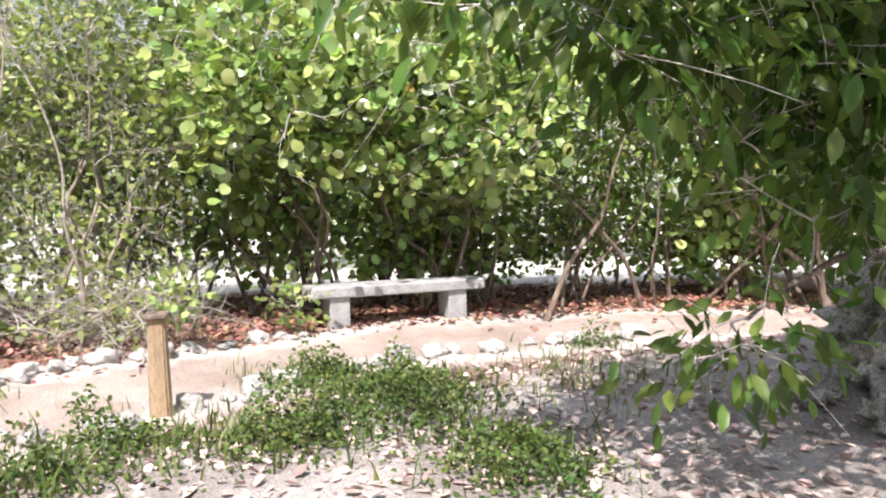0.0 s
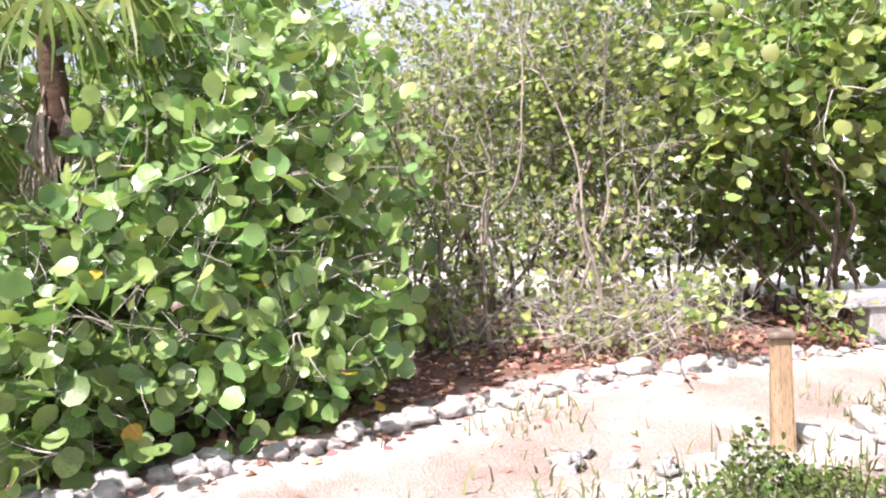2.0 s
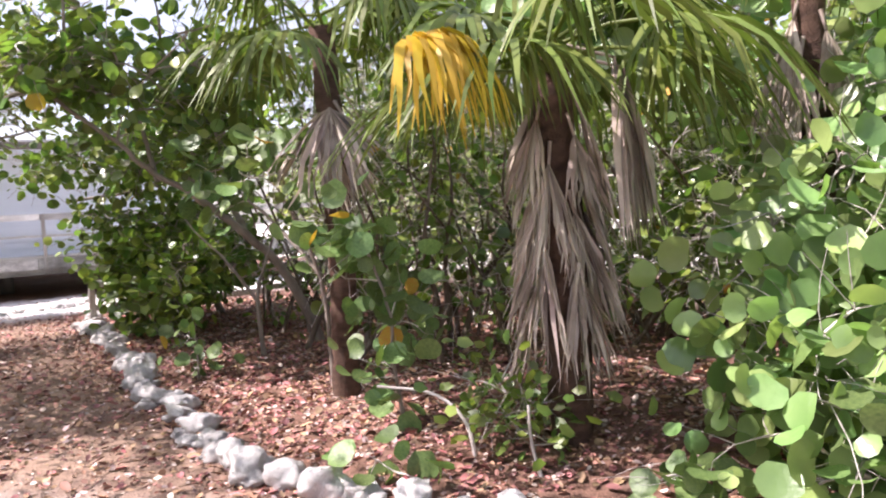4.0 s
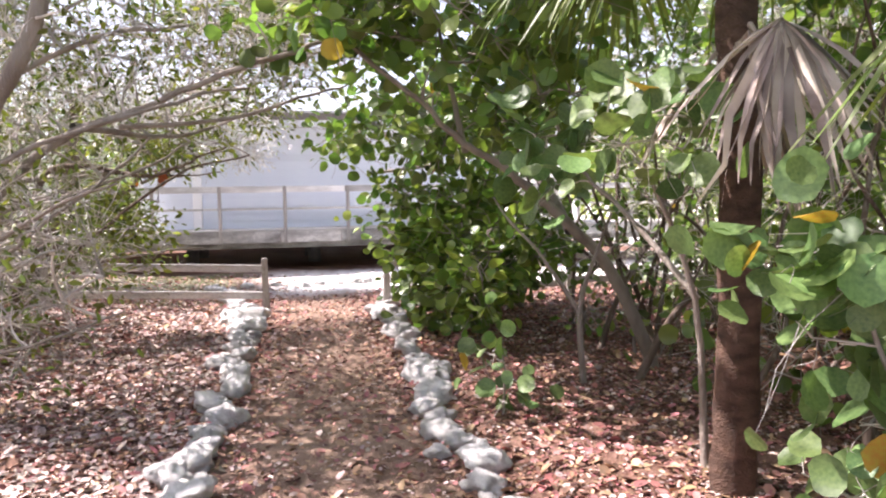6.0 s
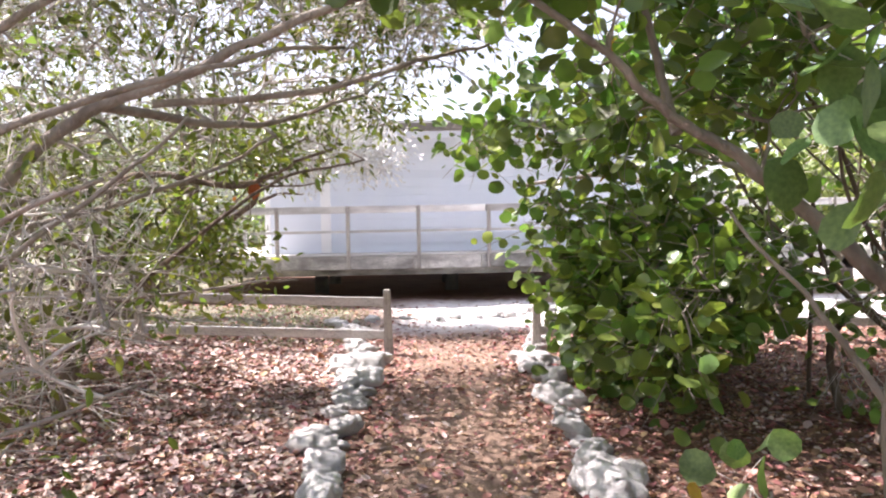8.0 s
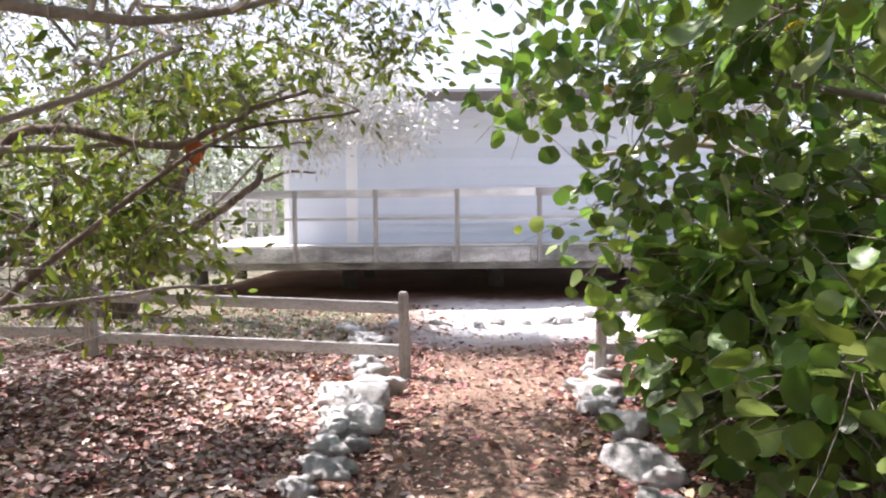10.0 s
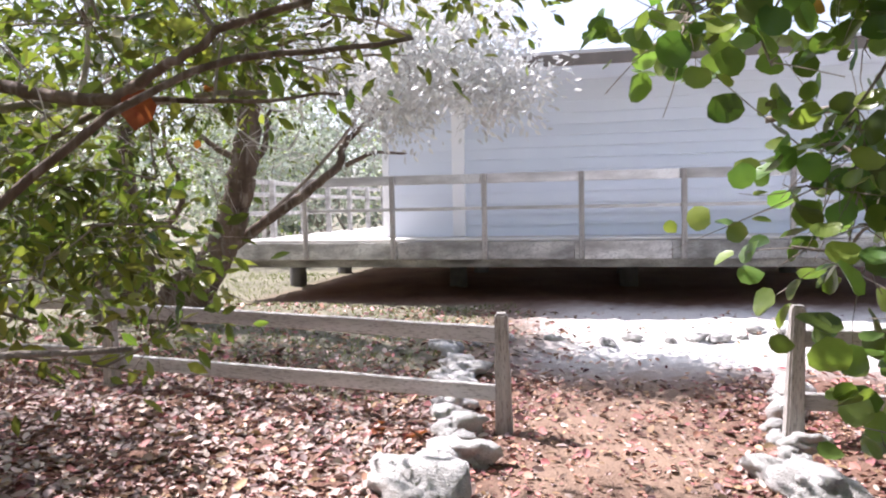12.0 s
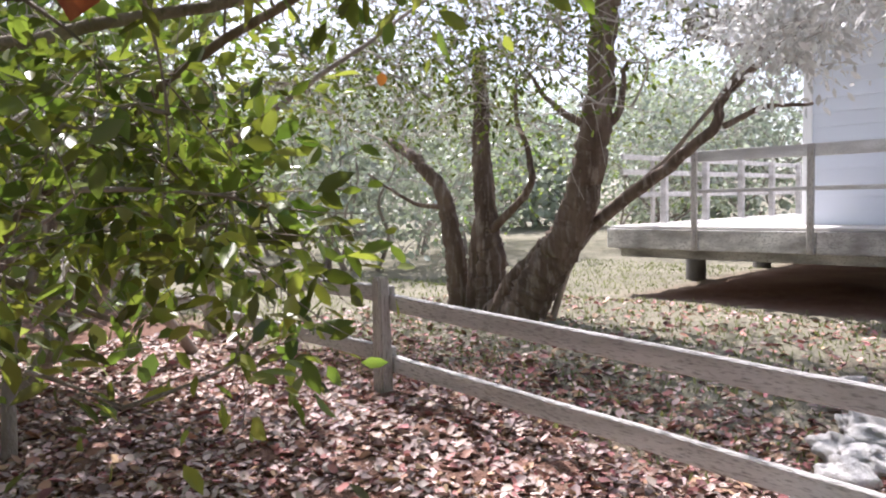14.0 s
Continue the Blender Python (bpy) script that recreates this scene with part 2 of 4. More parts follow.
def thin_tubes(acc, p0, p1, p2, r0, r1, sides=3, steps=5):
    """Many curved twigs at once, from p0 by p1 to p2."""
    p0, p1, p2 = (np.asarray(p, float) for p in (p0, p1, p2))
    n = len(p0)
    t = np.linspace(0, 1, steps)[None, :, None]
    p = (1 - t) ** 2 * p0[:, None] + 2 * t * (1 - t) * p1[:, None] + t * t * p2[:, None]
    d = unit(p2 - p0)
    ref = np.where(np.abs(d[:, 2:3]) < 0.8, np.array([[0.1, 0.2, 1.0]]), np.array([[1.0, 0.2, 0.1]]))
    u = unit(np.cross(d, ref))
    w = np.cross(d, u)
    a = np.arange(sides) * 2 * math.pi / sides
    rad = (np.asarray(r0)[:, None] * (1 - t[0, :, 0]) + np.asarray(r1)[:, None] * t[0, :, 0])[:, :, None, None]
    ring = p[:, :, None] + rad * (np.cos(a)[None, None, :, None] * u[:, None, None] + np.sin(a)[None, None, :, None] * w[:, None, None])
    faces = [(i * sides + j, i * sides + (j + 1) % sides, (i + 1) * sides + (j + 1) % sides, (i + 1) * sides + j) for i in range(steps - 1) for j in range(sides)]
    acc.add_many(ring.reshape(n, -1, 3), faces, n)


def unit(v):
    return v / (np.linalg.norm(v, axis=-1, keepdims=True) + 1e-9)


# leaf shapes: vertices along (y) and across (x), faces; the midrib is lower than the rims
A10 = np.arange(10) * math.pi / 5
RIM = np.stack([0.54 * np.sin(A10) * (1 + 0.05 * np.cos(3 * A10)), 0.5 - 0.5 * np.cos(A10), 0.13 * np.abs(np.sin(A10)) + 0.035 * np.cos(4 * A10)], 1)
RIM[0] = (0, 0.07, 0.0)
ROUND = (np.vstack([[0, 0.5, -0.04], RIM]), [(0, 1 + i, 1 + (i + 1) % 10) for i in range(10)])
LANCE = (np.array([[0, 0, 0], [0.2, 0.35, 0.05], [0.17, 0.7, 0.05], [0, 1, -0.04], [-0.17, 0.7, 0.05], [-0.2, 0.35, 0.05], [0, 0.5, -0.02]]), [(0, 1, 6), (1, 2, 6), (2, 3, 6), (3, 4, 6), (4, 5, 6), (5, 0, 6)])
CURL = (np.array([[0, 0, 0.0], [0.28, 0.3, 0.12], [0.25, 0.75, 0.16], [0, 1, 0.08], [-0.27, 0.7, 0.14], [-0.3, 0.3, 0.1], [0, 0.5, 0.0]]), [(0, 1, 6), (1, 2, 6), (2, 3, 6), (3, 4, 6), (4, 5, 6), (5, 0, 6)])
OVAL = (np.array([[0, 0, 0], [0.3, 0.4, 0.06], [0.2, 0.85, 0.04], [-0.2, 0.85, 0.04], [-0.3, 0.4, 0.06]]), [(0, 1, 2, 3, 4)])


def leaves(acc, at, out, size, shape, g, tilt=0.5, droop=0.0, face=(-0.25, 0.1, 0.75)):
    """Leaves at the points at, growing along out, faces mostly up."""
    n = len(at)
    y = unit(out + tilt * g.standard_normal((n, 3)) - np.array([0, 0, droop]))
    up = unit(np.array(face) + 0.65 * g.standard_normal((n, 3)))
    x = unit(np.cross(y, up))
    z = np.cross(x, y)
    s = size * (0.45 + 0.85 * g.random(n) ** 0.7)
    t = shape[0]
    v = at[:, None] + s[:, None, None] * (t[None, :, 0, None] * x[:, None] + t[None, :, 1, None] * y[:, None] + t[None, :, 2, None] * z[:, None])
    acc.add_many(v, shape[1], n)


def smooth01(a, b, v):
    t = np.clip((v - a) / (b - a), 0, 1)
    return t * t * (3 - 2 * t)


def line_distance(x, y, pts):
    best = np.full(np.shape(x), 1e9)
    for (ax, ay), (bx, by) in zip(pts, pts[1:]):
        dx, dy = bx - ax, by - ay
        t = np.clip(((x - ax) * dx + (y - ay) * dy) / (dx * dx + dy * dy), 0, 1)
        best = np.minimum(best, np.hypot(x - ax - t * dx, y - ay - t * dy))
    return best


# ---- ground ----
LEAF_PATH = [(-0.45, -9.2), (-0.38, -7), (-0.3, -4), (-0.2, -1.5), (0, 1.6), (0.3, 2.6)]
SAND_PATH = [(-1.6, -7.9), (0.2, -10.6), (1.9, -12.4), (3.6, -13.6), (4.6, -14.8), (5.3, -16.2), (5.6, -18), (5.5, -21)]


def ground_z(x, y):
    x, y = np.asarray(x, float), np.asarray(y, float)
    z = 0.12 * smooth01(-1.6, -3.4, x) * smooth01(-3.5, -0.2, y) * (1 - smooth01(4.0, 5.2, y))
    z = z + 0.02 * np.sin(1.7 * x + 0.6 * y) * np.sin(1.3 * y - 0.4 * x)
    z = z + 0.035 * smooth01(0.7, 1.3, line_distance(x, y, LEAF_PATH)) * smooth01(0.8, 1.5, line_distance(x, y, SAND_PATH)) - 0.02
    z = z + 0.2 * np.exp(-((x - 2.3) ** 2 / 1.2 + (y + 8.5) ** 2 / 0.8))
    return z + 0.35 * np.exp(-((x - 3.1) ** 2 + (y + 19.6) ** 2) / 1.2)


xs = np.concatenate([[-400, -150, -60, -30, -18, -13], np.arange(-10, 9.01, 0.1), [10, 11, 12, 14, 18, 26, 40, 80, 200, 400]])
ys = np.concatenate([[-400, -150, -60, -35, -26], np.arange(-22, 8.01, 0.1), [9, 10, 12, 16, 24, 40, 80, 200, 400]])
GX, GY = np.meshgrid(xs, ys)
GZ = ground_z(GX, GY) + 0.012 * R.standard_normal(GX.shape) * ((np.abs(GX) < 11) & (GY > -23) & (GY < 9))
ga = Acc()
nx, ny = len(xs), len(ys)
ii = np.arange(nx * ny).reshape(ny, nx)
ga.v = [np.stack([GX, GY, GZ], -1).reshape(-1, 3)]
ga.f = [np.stack([ii[:-1, :-1], ii[:-1, 1:], ii[1:, 1:], ii[1:, :-1]], -1).reshape(-1, 4)]
wob = 0.25 * np.sin(2.1 * GX + 1.1 * GY) * np.sin(1.6 * GY) + 0.12 * R.standard_normal(GX.shape)
m_path = 1 - smooth01(0.35, 0.95, line_distance(GX, GY, LEAF_PATH) + 0.4 * wob)
m_sand = 1 - smooth01(0.7, 1.25, line_distance(GX, GY, SAND_PATH) + 0.5 * wob)
beyond = smooth01(9.0, 10.6, GX + 0.4 * wob)
gate_sand = smooth01(1.2, 2.4, GY + 0.6 * wob) * (1 - smooth01(4.6, 6, GY)) * smooth01(-1.5, -0.3, GX + 0.5 * wob)
sand_d = line_distance(GX, GY, SAND_PATH) + 0.5 * wob
m_verge = 0.5 * smooth01(0.55, 0.85, sand_d) * (1 - smooth01(1.0, 1.45, sand_d)) * smooth01(1.0, 2.2, GX)
m_white = np.clip(beyond + gate_sand + m_verge, 0, 1)
m_near = smooth01(1.1, 1.9, line_distance(GX, GY, SAND_PATH) + wob) * smooth01(-10.2, -12.2, GY + 0.7 * GX) * (1 - smooth01(5.2, 6.2, GX))
m_lawn = smooth01(0.2, 0.9, GY + wob) * smooth01(-0.8, -2.0, GX + wob) * (1 - smooth01(5.2, 5.8, GY) * smooth01(-5.6, -4.8, GX))
ground = obj("ground", ga, bpy.data.materials.new("soil"), smooth=True)
tagged(ground, "sandy soil with brown leaf litter, pale sand paths and thin grass", "ground", kind="structure")
for nm, mask in (("path", m_path), ("sand", m_sand), ("white", m_white), ("near", m_near), ("lawn", m_lawn)):
    ground.data.attributes.new(nm, "FLOAT", "POINT").data.foreach_set("value", mask.reshape(-1))
gm = ground.data.materials[0]
gm.use_nodes = True
N, L = gm.node_tree.nodes, gm.node_tree.links
geo = N.new("ShaderNodeTexCoord")


def gnoise(scale, detail=5):
    n = N.new("ShaderNodeTexNoise")
    n.inputs["Scale"].default_value, n.inputs["Detail"].default_value = scale, detail
    L.new(geo.outputs["Object"], n.inputs["Vector"])
    return n.outputs["Fac"]


def gramp(src, a, b, lo=0.35, hi=0.65):
    r = N.new("ShaderNodeValToRGB")
    r.color_ramp.elements[0].position, r.color_ramp.elements[1].position = lo, hi
    r.color_ramp.elements[0].color, r.color_ramp.elements[1].color = (*a, 1), (*b, 1)
    L.new(src, r.inputs[0])
    return r.outputs[0]


def gmix(fac, a, b):
    x = N.new("ShaderNodeMix")
    x.data_type = "RGBA"
    L.new(fac, x.inputs[0])
    L.new(a, x.inputs[6])
    L.new(b, x.inputs[7])
    return x.outputs[2]


def gattr(name):
    a = N.new("ShaderNodeAttribute")
    a.attribute_name = name
    return a.outputs["Fac"]


big, mid, small = gnoise(1.2), gnoise(9), gnoise(70, 3)
col = gmix(mid, gramp(small, (0.09, 0.042, 0.03), (0.28, 0.15, 0.105)), gramp(big, (0.17, 0.095, 0.07), (0.28, 0.18, 0.135)))
col = gmix(gattr("near"), col, gmix(mid, gramp(small, (0.13, 0.11, 0.1), (0.44, 0.4, 0.37)), gramp(big, (0.2, 0.165, 0.15), (0.56, 0.52, 0.49))))
col = gmix(gattr("lawn"), col, gmix(mid, gramp(small, (0.13, 0.11, 0.085), (0.36, 0.32, 0.265)), gramp(big, (0.14, 0.15, 0.08), (0.31, 0.3, 0.2))))
col = gmix(gattr("path"), col, gmix(mid, gramp(small, (0.17, 0.105, 0.075), (0.36, 0.25, 0.185)), gramp(big, (0.21, 0.135, 0.1), (0.42, 0.3, 0.22))))
col = gmix(gattr("sand"), col, gmix(mid, gramp(small, (0.24, 0.185, 0.155), (0.5, 0.43, 0.385)), gramp(big, (0.26, 0.19, 0.155), (0.5, 0.43, 0.385))))
col = gmix(gattr("white"), col, gramp(small, (0.62, 0.59, 0.55), (0.82, 0.8, 0.76)))
gb = N["Principled BSDF"]
L.new(col, gb.inputs["Base Color"])
gb.inputs["Roughness"].default_value = 0.95
gb.inputs["Specular IOR Level"].default_value = 0.2
bp = N.new("ShaderNodeBump")
bp.inputs["Strength"].default_value, bp.inputs["Distance"].default_value = 0.8, 0.02
L.new(small, bp.inputs["Height"])
L.new(bp.outputs[0], gb.inputs["Normal"])


# ---- house, deck and railing ----
DECK_Z, DECK_Y, DECK_L, DECK_R, DECK_B = 0.9, 5.65, -5.6, 9.2, 13.5
WALL_Y, WALL_L, COL_X, WALL_R, EAVE_Z = 6.48, -3.46, -2.31, 4.4, 3.12

deck = empty("deck", (0, DECK_Y, 0), "raised weathered wooden deck on short round piles", "deck")
plank = {w: mesh_of("plank", slab(w, 0.138, 0.035, 0.005), M_DECK) for w in (14.8, 2.3)}
y = DECK_Y + 0.075
while y < DECK_B:
    if y < WALL_Y:
        part("plank", plank[14.8], None, deck, at=pose((DECK_L + DECK_R) / 2, y, DECK_Z - 0.0175 + R.uniform(-0.002, 0.002)))
    else:
        part("plank", plank[2.3], None, deck, at=pose(DECK_L + 1.15, y, DECK_Z - 0.0175 + R.uniform(-0.002, 0.002)))
    y += 0.145
x = DECK_L
for i, w in enumerate((2.55, 2.45, 1.25, 2.45, 2.45, 2.45, 1.2)):
    part("fascia_board", slab(w - 0.006, 0.04, 0.245, 0.006, 0.003, i, 6), M_FASCIA, deck, "grey-stained fascia board", at=pose(x + w / 2, DECK_Y - 0.02, DECK_Z - 0.16))
    x += w
for i in range(3):
    part("fascia_board", slab(0.04, 2.6, 0.245, 0.006, 0.003, i, 6), M_FASCIA, deck, at=pose(DECK_L - 0.02, DECK_Y + 1.3 + 2.6 * i, DECK_Z - 0.16))
part("beam", slab(14.7, 0.12, 0.12, 0.01), M_FASCIA, deck, "dark under-deck beam", at=pose(1.85, DECK_Y + 0.16, 0.56))
for yy in (7.9, 10.2):
    part("beam", slab(14.4, 0.14, 0.2, 0.01), M_FASCIA, deck, at=pose(1.85, yy, 0.72))
for px in (-5.83 + 0.35, -2.6, 0.18, 3.1, 6.0, 8.8):
    for py in (7.79, 10.2):
        pa = Acc()
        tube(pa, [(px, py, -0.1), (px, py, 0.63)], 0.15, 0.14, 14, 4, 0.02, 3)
        under(deck, obj("pier", pa, M_PIER_SHADE, label="short round concrete pile"))

railing = empty("deck_railing", (0, DECK_Y, DECK_Z), "weathered wooden deck railing with cap and mid rail", "railing")
rail_post = mesh_of("post", slab(0.07, 0.045, 1.17, 0.008, 0.003, 2, 4), M_POST)
rail_posts = [-4.4 + 1.3 * i for i in range(11)]
for px in rail_posts:
    part("post", rail_post, None, railing, at=pose(px, DECK_Y - 0.064, 1.2))
part("post", rail_post, None, railing, at=pose(DECK_L + 0.05, DECK_Y + 1.0, 1.2, 0, 0, 90))
for i in range(5):
    a, b = -4.45 + 2.6 * i, -4.45 + 2.6 * (i + 1) - 0.005
    part("top_rail", slab(b - a, 0.04, 0.13, 0.007, 0.004, i, 8), M_RAIL, railing, at=pose((a + b) / 2, DECK_Y - 0.018, 1.725))
    part("mid_rail", slab(b - a, 0.035, 0.045, 0.005, 0.003, i + 9, 8), M_RAIL, railing, at=pose((a + b) / 2, DECK_Y - 0.018, 1.32))
side_post = mesh_of("post", slab(0.09, 0.09, 0.95, 0.01), M_WOOD)
for i in range(6):
    part("post", side_post, None, railing, at=pose(DECK_L + 0.12, DECK_Y + 1.2 + 1.25 * i, DECK_Z + 0.47))
for zz in (1.3, 1.6, 1.8):
    part("side_rail", slab(0.04, 7.6, 0.07, 0.006), M_WOOD, railing, at=pose(DECK_L + 0.06, DECK_Y + 4.0, zz))

house = empty("house", (0.5, WALL_Y, DECK_Z), "white lap-sided wooden house with a low brown eave", "house")
z = DECK_Z + 0.01
row = 0
body = slab(WALL_R - WALL_L, 12.0, EAVE_Z - DECK_Z + 0.05, 0.01)
part("wall", body, M_SIDING, house, at=pose((WALL_L + WALL_R) / 2, WALL_Y + 6.03, (DECK_Z + EAVE_Z) / 2 + 0.02))
for a, b in ((WALL_L, COL_X - 0.094), (COL_X + 0.094, WALL_R)):
    lap = Acc()
    lap.add([(-(b - a) / 2, -0.03, 0), ((b - a) / 2, -0.03, 0), ((b - a) / 2, -0.004, 0.162), (-(b - a) / 2, -0.004, 0.162), (-(b - a) / 2, 0.02, 0), ((b - a) / 2, 0.02, 0), ((b - a) / 2, 0.02, 0.162), (-(b - a) / 2, 0.02, 0.162)],
            [(0, 1, 2, 3), (5, 4, 7, 6), (4, 5, 1, 0), (3, 2, 6, 7), (4, 0, 3, 7), (1, 5, 6, 2)])
    first = obj("siding_board", lap, M_SIDING, smooth=False)
    first.location = ((a + b) / 2, WALL_Y, DECK_Z + 0.004)
    under(house, first)
    for k in range(1, 14):
        part("siding_board", first.data, None, house, at=pose((a + b) / 2, WALL_Y, DECK_Z + 0.004 + k * 0.16))
part("corner_board", slab(0.19, 0.09, EAVE_Z - DECK_Z - 0.02, 0.006), M_TRIM, house, "bright white upright trim board", at=pose(COL_X, WALL_Y - 0.035, (DECK_Z + EAVE_Z) / 2))
part("corner_board", slab(0.1, 0.05, EAVE_Z - DECK_Z - 0.02, 0.006), M_TRIM, house, at=pose(WALL_L + 0.02, WALL_Y - 0.018, (DECK_Z + EAVE_Z) / 2))
part("roof", slab(WALL_R - WALL_L + 1.8, 14.4, 0.06, 0.01), M_ROOF, house, at=pose((WALL_L + WALL_R) / 2, WALL_Y + 6.0, EAVE_Z + 0.16))
part("eave_fascia", slab(WALL_R - WALL_L + 1.8, 0.04, 0.15, 0.008), M_ROOFEDGE, house, "brown eave board", at=pose((WALL_L + WALL_R) / 2, 5.25, EAVE_Z + 0.06))
part("eave_fascia", slab(0.04, 14.2, 0.15, 0.008), M_ROOFEDGE, house, at=pose(WALL_L - 0.92, WALL_Y + 5.9, EAVE_Z + 0.06))
part("soffit", slab(WALL_R - WALL_L + 1.7, 1.2, 0.02, 0.003), M_SIDING, house, at=pose((WALL_L + WALL_R) / 2, 5.87, EAVE_Z + 0.02))


# ---- fence and gate posts ----
def fence_post(x, y, h, w=0.1, lean=0.0, label=""):
    bm = bmesh.new()
    bmesh.ops.create_cube(bm, size=1)
    bmesh.ops.scale(bm, vec=(w, w, h + 0.15), verts=bm.verts)
    bmesh.ops.bevel(bm, geom=list(bm.edges), offset=0.014, segments=2, affect="EDGES")
    for v in bm.verts:
        if v.co.z > h / 2:
            v.co.x *= 0.7
            v.co.y *= 0.8
        v.co += Vector(noise.noise_vector(v.co * 4 + Vector((x, y, 0)))) * 0.006
    ob = new("fence_post", mesh_of("fence_post", bm, M_POST))
    ob.matrix_world = pose(x, y, float(ground_z(x, y)) + h / 2 - 0.075, 0, lean, 0)
    return tagged(ob, label, "post") if label else ob


fence_pts = [(-0.83, 0.0, 0.73), (-3.55, 0.08, 0.69), (-6.3, 0.4, 0.68), (-9.0, 0.6, 0.68)]
fence_ptr = [(0.80, 0.02, 0.78), (3.5, 0.0, 0.72), (6.2, -0.1, 0.7)]
for pts in (fence_pts, fence_ptr):
    fence = empty("fence", (pts[0][0], pts[0][1], 0), "low grey two-rail wooden fence ending at the path gate", "fence", "fences beside the path gate")
    for i, (x, y, h) in enumerate(pts):
        under(fence, fence_post(x, y, h, 0.1 if i else 0.105, 1.2 if pts is fence_ptr and not i else -0.6)).name = "post"
    for (ax, ay, _), (bx, by, _) in zip(pts, pts[1:]):
        for zz in (0.585, 0.225):
            za, zb = zz + float(ground_z(ax, ay)), zz + float(ground_z(bx, by)) - 0.05
            ln = math.hypot(bx - ax, by - ay) + 0.06
            ob = new("rail", mesh_of("rail", slab(ln, 0.035, 0.1, 0.007, 0.005, ax + zz, 10), M_WOOD))
            d = Vector((bx - ax, by - ay, zb - za)).normalized()
            n = Vector((-d.y, d.x, 0)).normalized()
            mw = Matrix((d, n, d.cross(n))).transposed().to_4x4()
            mw.translation = ((ax + bx) / 2, (ay + by) / 2 + 0.07, (za + zb) / 2)
            ob.matrix_world = mw
            under(fence, ob)


# ---- border stones ----
def rock_mesh(seed, rough=0.28):
    bm = bmesh.new()
    bmesh.ops.create_icosphere(bm, subdivisions=3, radius=0.5)
    off = Vector((seed * 3.1, seed * 1.7, 0))
    for v in bm.verts:
        c = v.co.copy()
        v.co += c * (noise.noise(c * 1.8 + off) * rough * 2.4 + noise.noise(c * 4 + off) * rough * 1.2 - abs(noise.noise(c * 7 + off)) * rough * 1.1 + noise.noise(c * 13 + off) * rough * 0.7)
        flat = 0.36 + 0.05 * noise.noise(c * 3 + off)
        if v.co.z > flat:
            v.co.z = flat + (v.co.z - flat) * 0.35
    return mesh_of("border_stone", bm, M_STONE, True)


rocks = [rock_mesh(i) for i in range(8)]


def stones(pts, size, gap, label, wide=0.06):
    p = smooth_line([(a, b, 0) for a, b in pts], 400)
    step = np.linalg.norm(np.diff(p, axis=0), axis=1)
    along, want = 0.0, 0.0
    for i, s in enumerate(step):
        along += s
        if along < want:
            continue
        d = size * R.uniform(0.5, 1.4)
        want = along + d * gap * R.uniform(0.8, 1.25)
        x, y = p[i, 0] + R.normal(0, wide), p[i, 1] + R.normal(0, wide)
        ob = new("border_stone", rocks[int(R.integers(8))])
        ob.matrix_world = pose(x, y, float(ground_z(x, y)) + d * 0.22, R.uniform(-15, 15), R.uniform(-15, 15), R.uniform(0, 360)) @ Matrix.Diagonal((d * R.uniform(0.9, 1.3), d, d * R.uniform(0.6, 0.85), 1))
        tagged(ob, label, "stone", "stones edging the paths")


GREY = "rough grey-white limestone rock edging the leafy path"
stones([(-1.6, 2.3), (-1.3, 0.9), (-1.12, -0.3), (-1.02, -1.4), (-1.02, -2.6), (-1.08, -4), (-1.1, -5), (-1.14, -6), (-1.3, -7.2), (-1.9, -8.4)], 0.185, 0.68, GREY, 0.06)
for x, y, d in ((-1.12, -1.15, 0.42), (-1.05, -1.62, 0.34), (-0.98, -0.62, 0.3), (0.72, -0.75, 0.3), (0.62, -2.3, 0.3), (0.5, -4.3, 0.3)):
    ob = new("border_stone", rocks[int(d * 100) % 8])
    ob.matrix_world = pose(x, y, float(ground_z(x, y)) + d * 0.16, 4, -5, 70 + 90 * x) @ Matrix.Diagonal((d * 1.35, d * 0.85, d * 0.7, 1))
    tagged(ob, "large flat-topped grey limestone block edging the path", "stone", "stones edging the paths")
stones([(0.95, 1.0), (0.68, -0.5), (0.62, -1.4), (0.6, -3.4), (0.4, -5.2), (0.33, -6.3), (0.28, -7.4), (0.3, -8.2)], 0.185, 0.78, GREY, 0.06)
stones([(0.32, -8.4), (0.55, -9.0), (0.95, -9.6), (1.57, -10.56), (2.24, -11.28), (2.94, -11.8), (3.84, -12.5), (4.7, -13.2), (5.4, -14.4), (5.9, -15.2)], 0.17, 0.85, "chalky white stone bordering the sand path")
stones([(2.6, -13.2), (3.0, -14.1), (3.5, -14.75), (4.6, -15.9), (4.8, -16.7), (4.95, -17.5), (5.0, -18.6)], 0.15, 1.0, "chalky white stone bordering the sand path", 0.1)
stones([(-1.5, 2.3), (-0.9, 2.9), (0, 3.1), (0.9, 3.2), (1.8, 3.7)], 0.14, 1.5, "small white stone in the bright sand", 0.1)


def boulder(x, y, d, seed, sz=0.8):
    ob = new("boulder", mesh_of("boulder", _rock_bm(seed), M_CORAL, True))
    ob.matrix_world = pose(x, y, float(ground_z(x, y)) + d * sz * 0.3, 0, 0, seed * 50) @ Matrix.Diagonal((d, d * 0.9, d * sz, 1))
    tagged(ob, "pitted grey coral rock boulder in leaf litter", "boulder", "coral rocks beside the clearing")


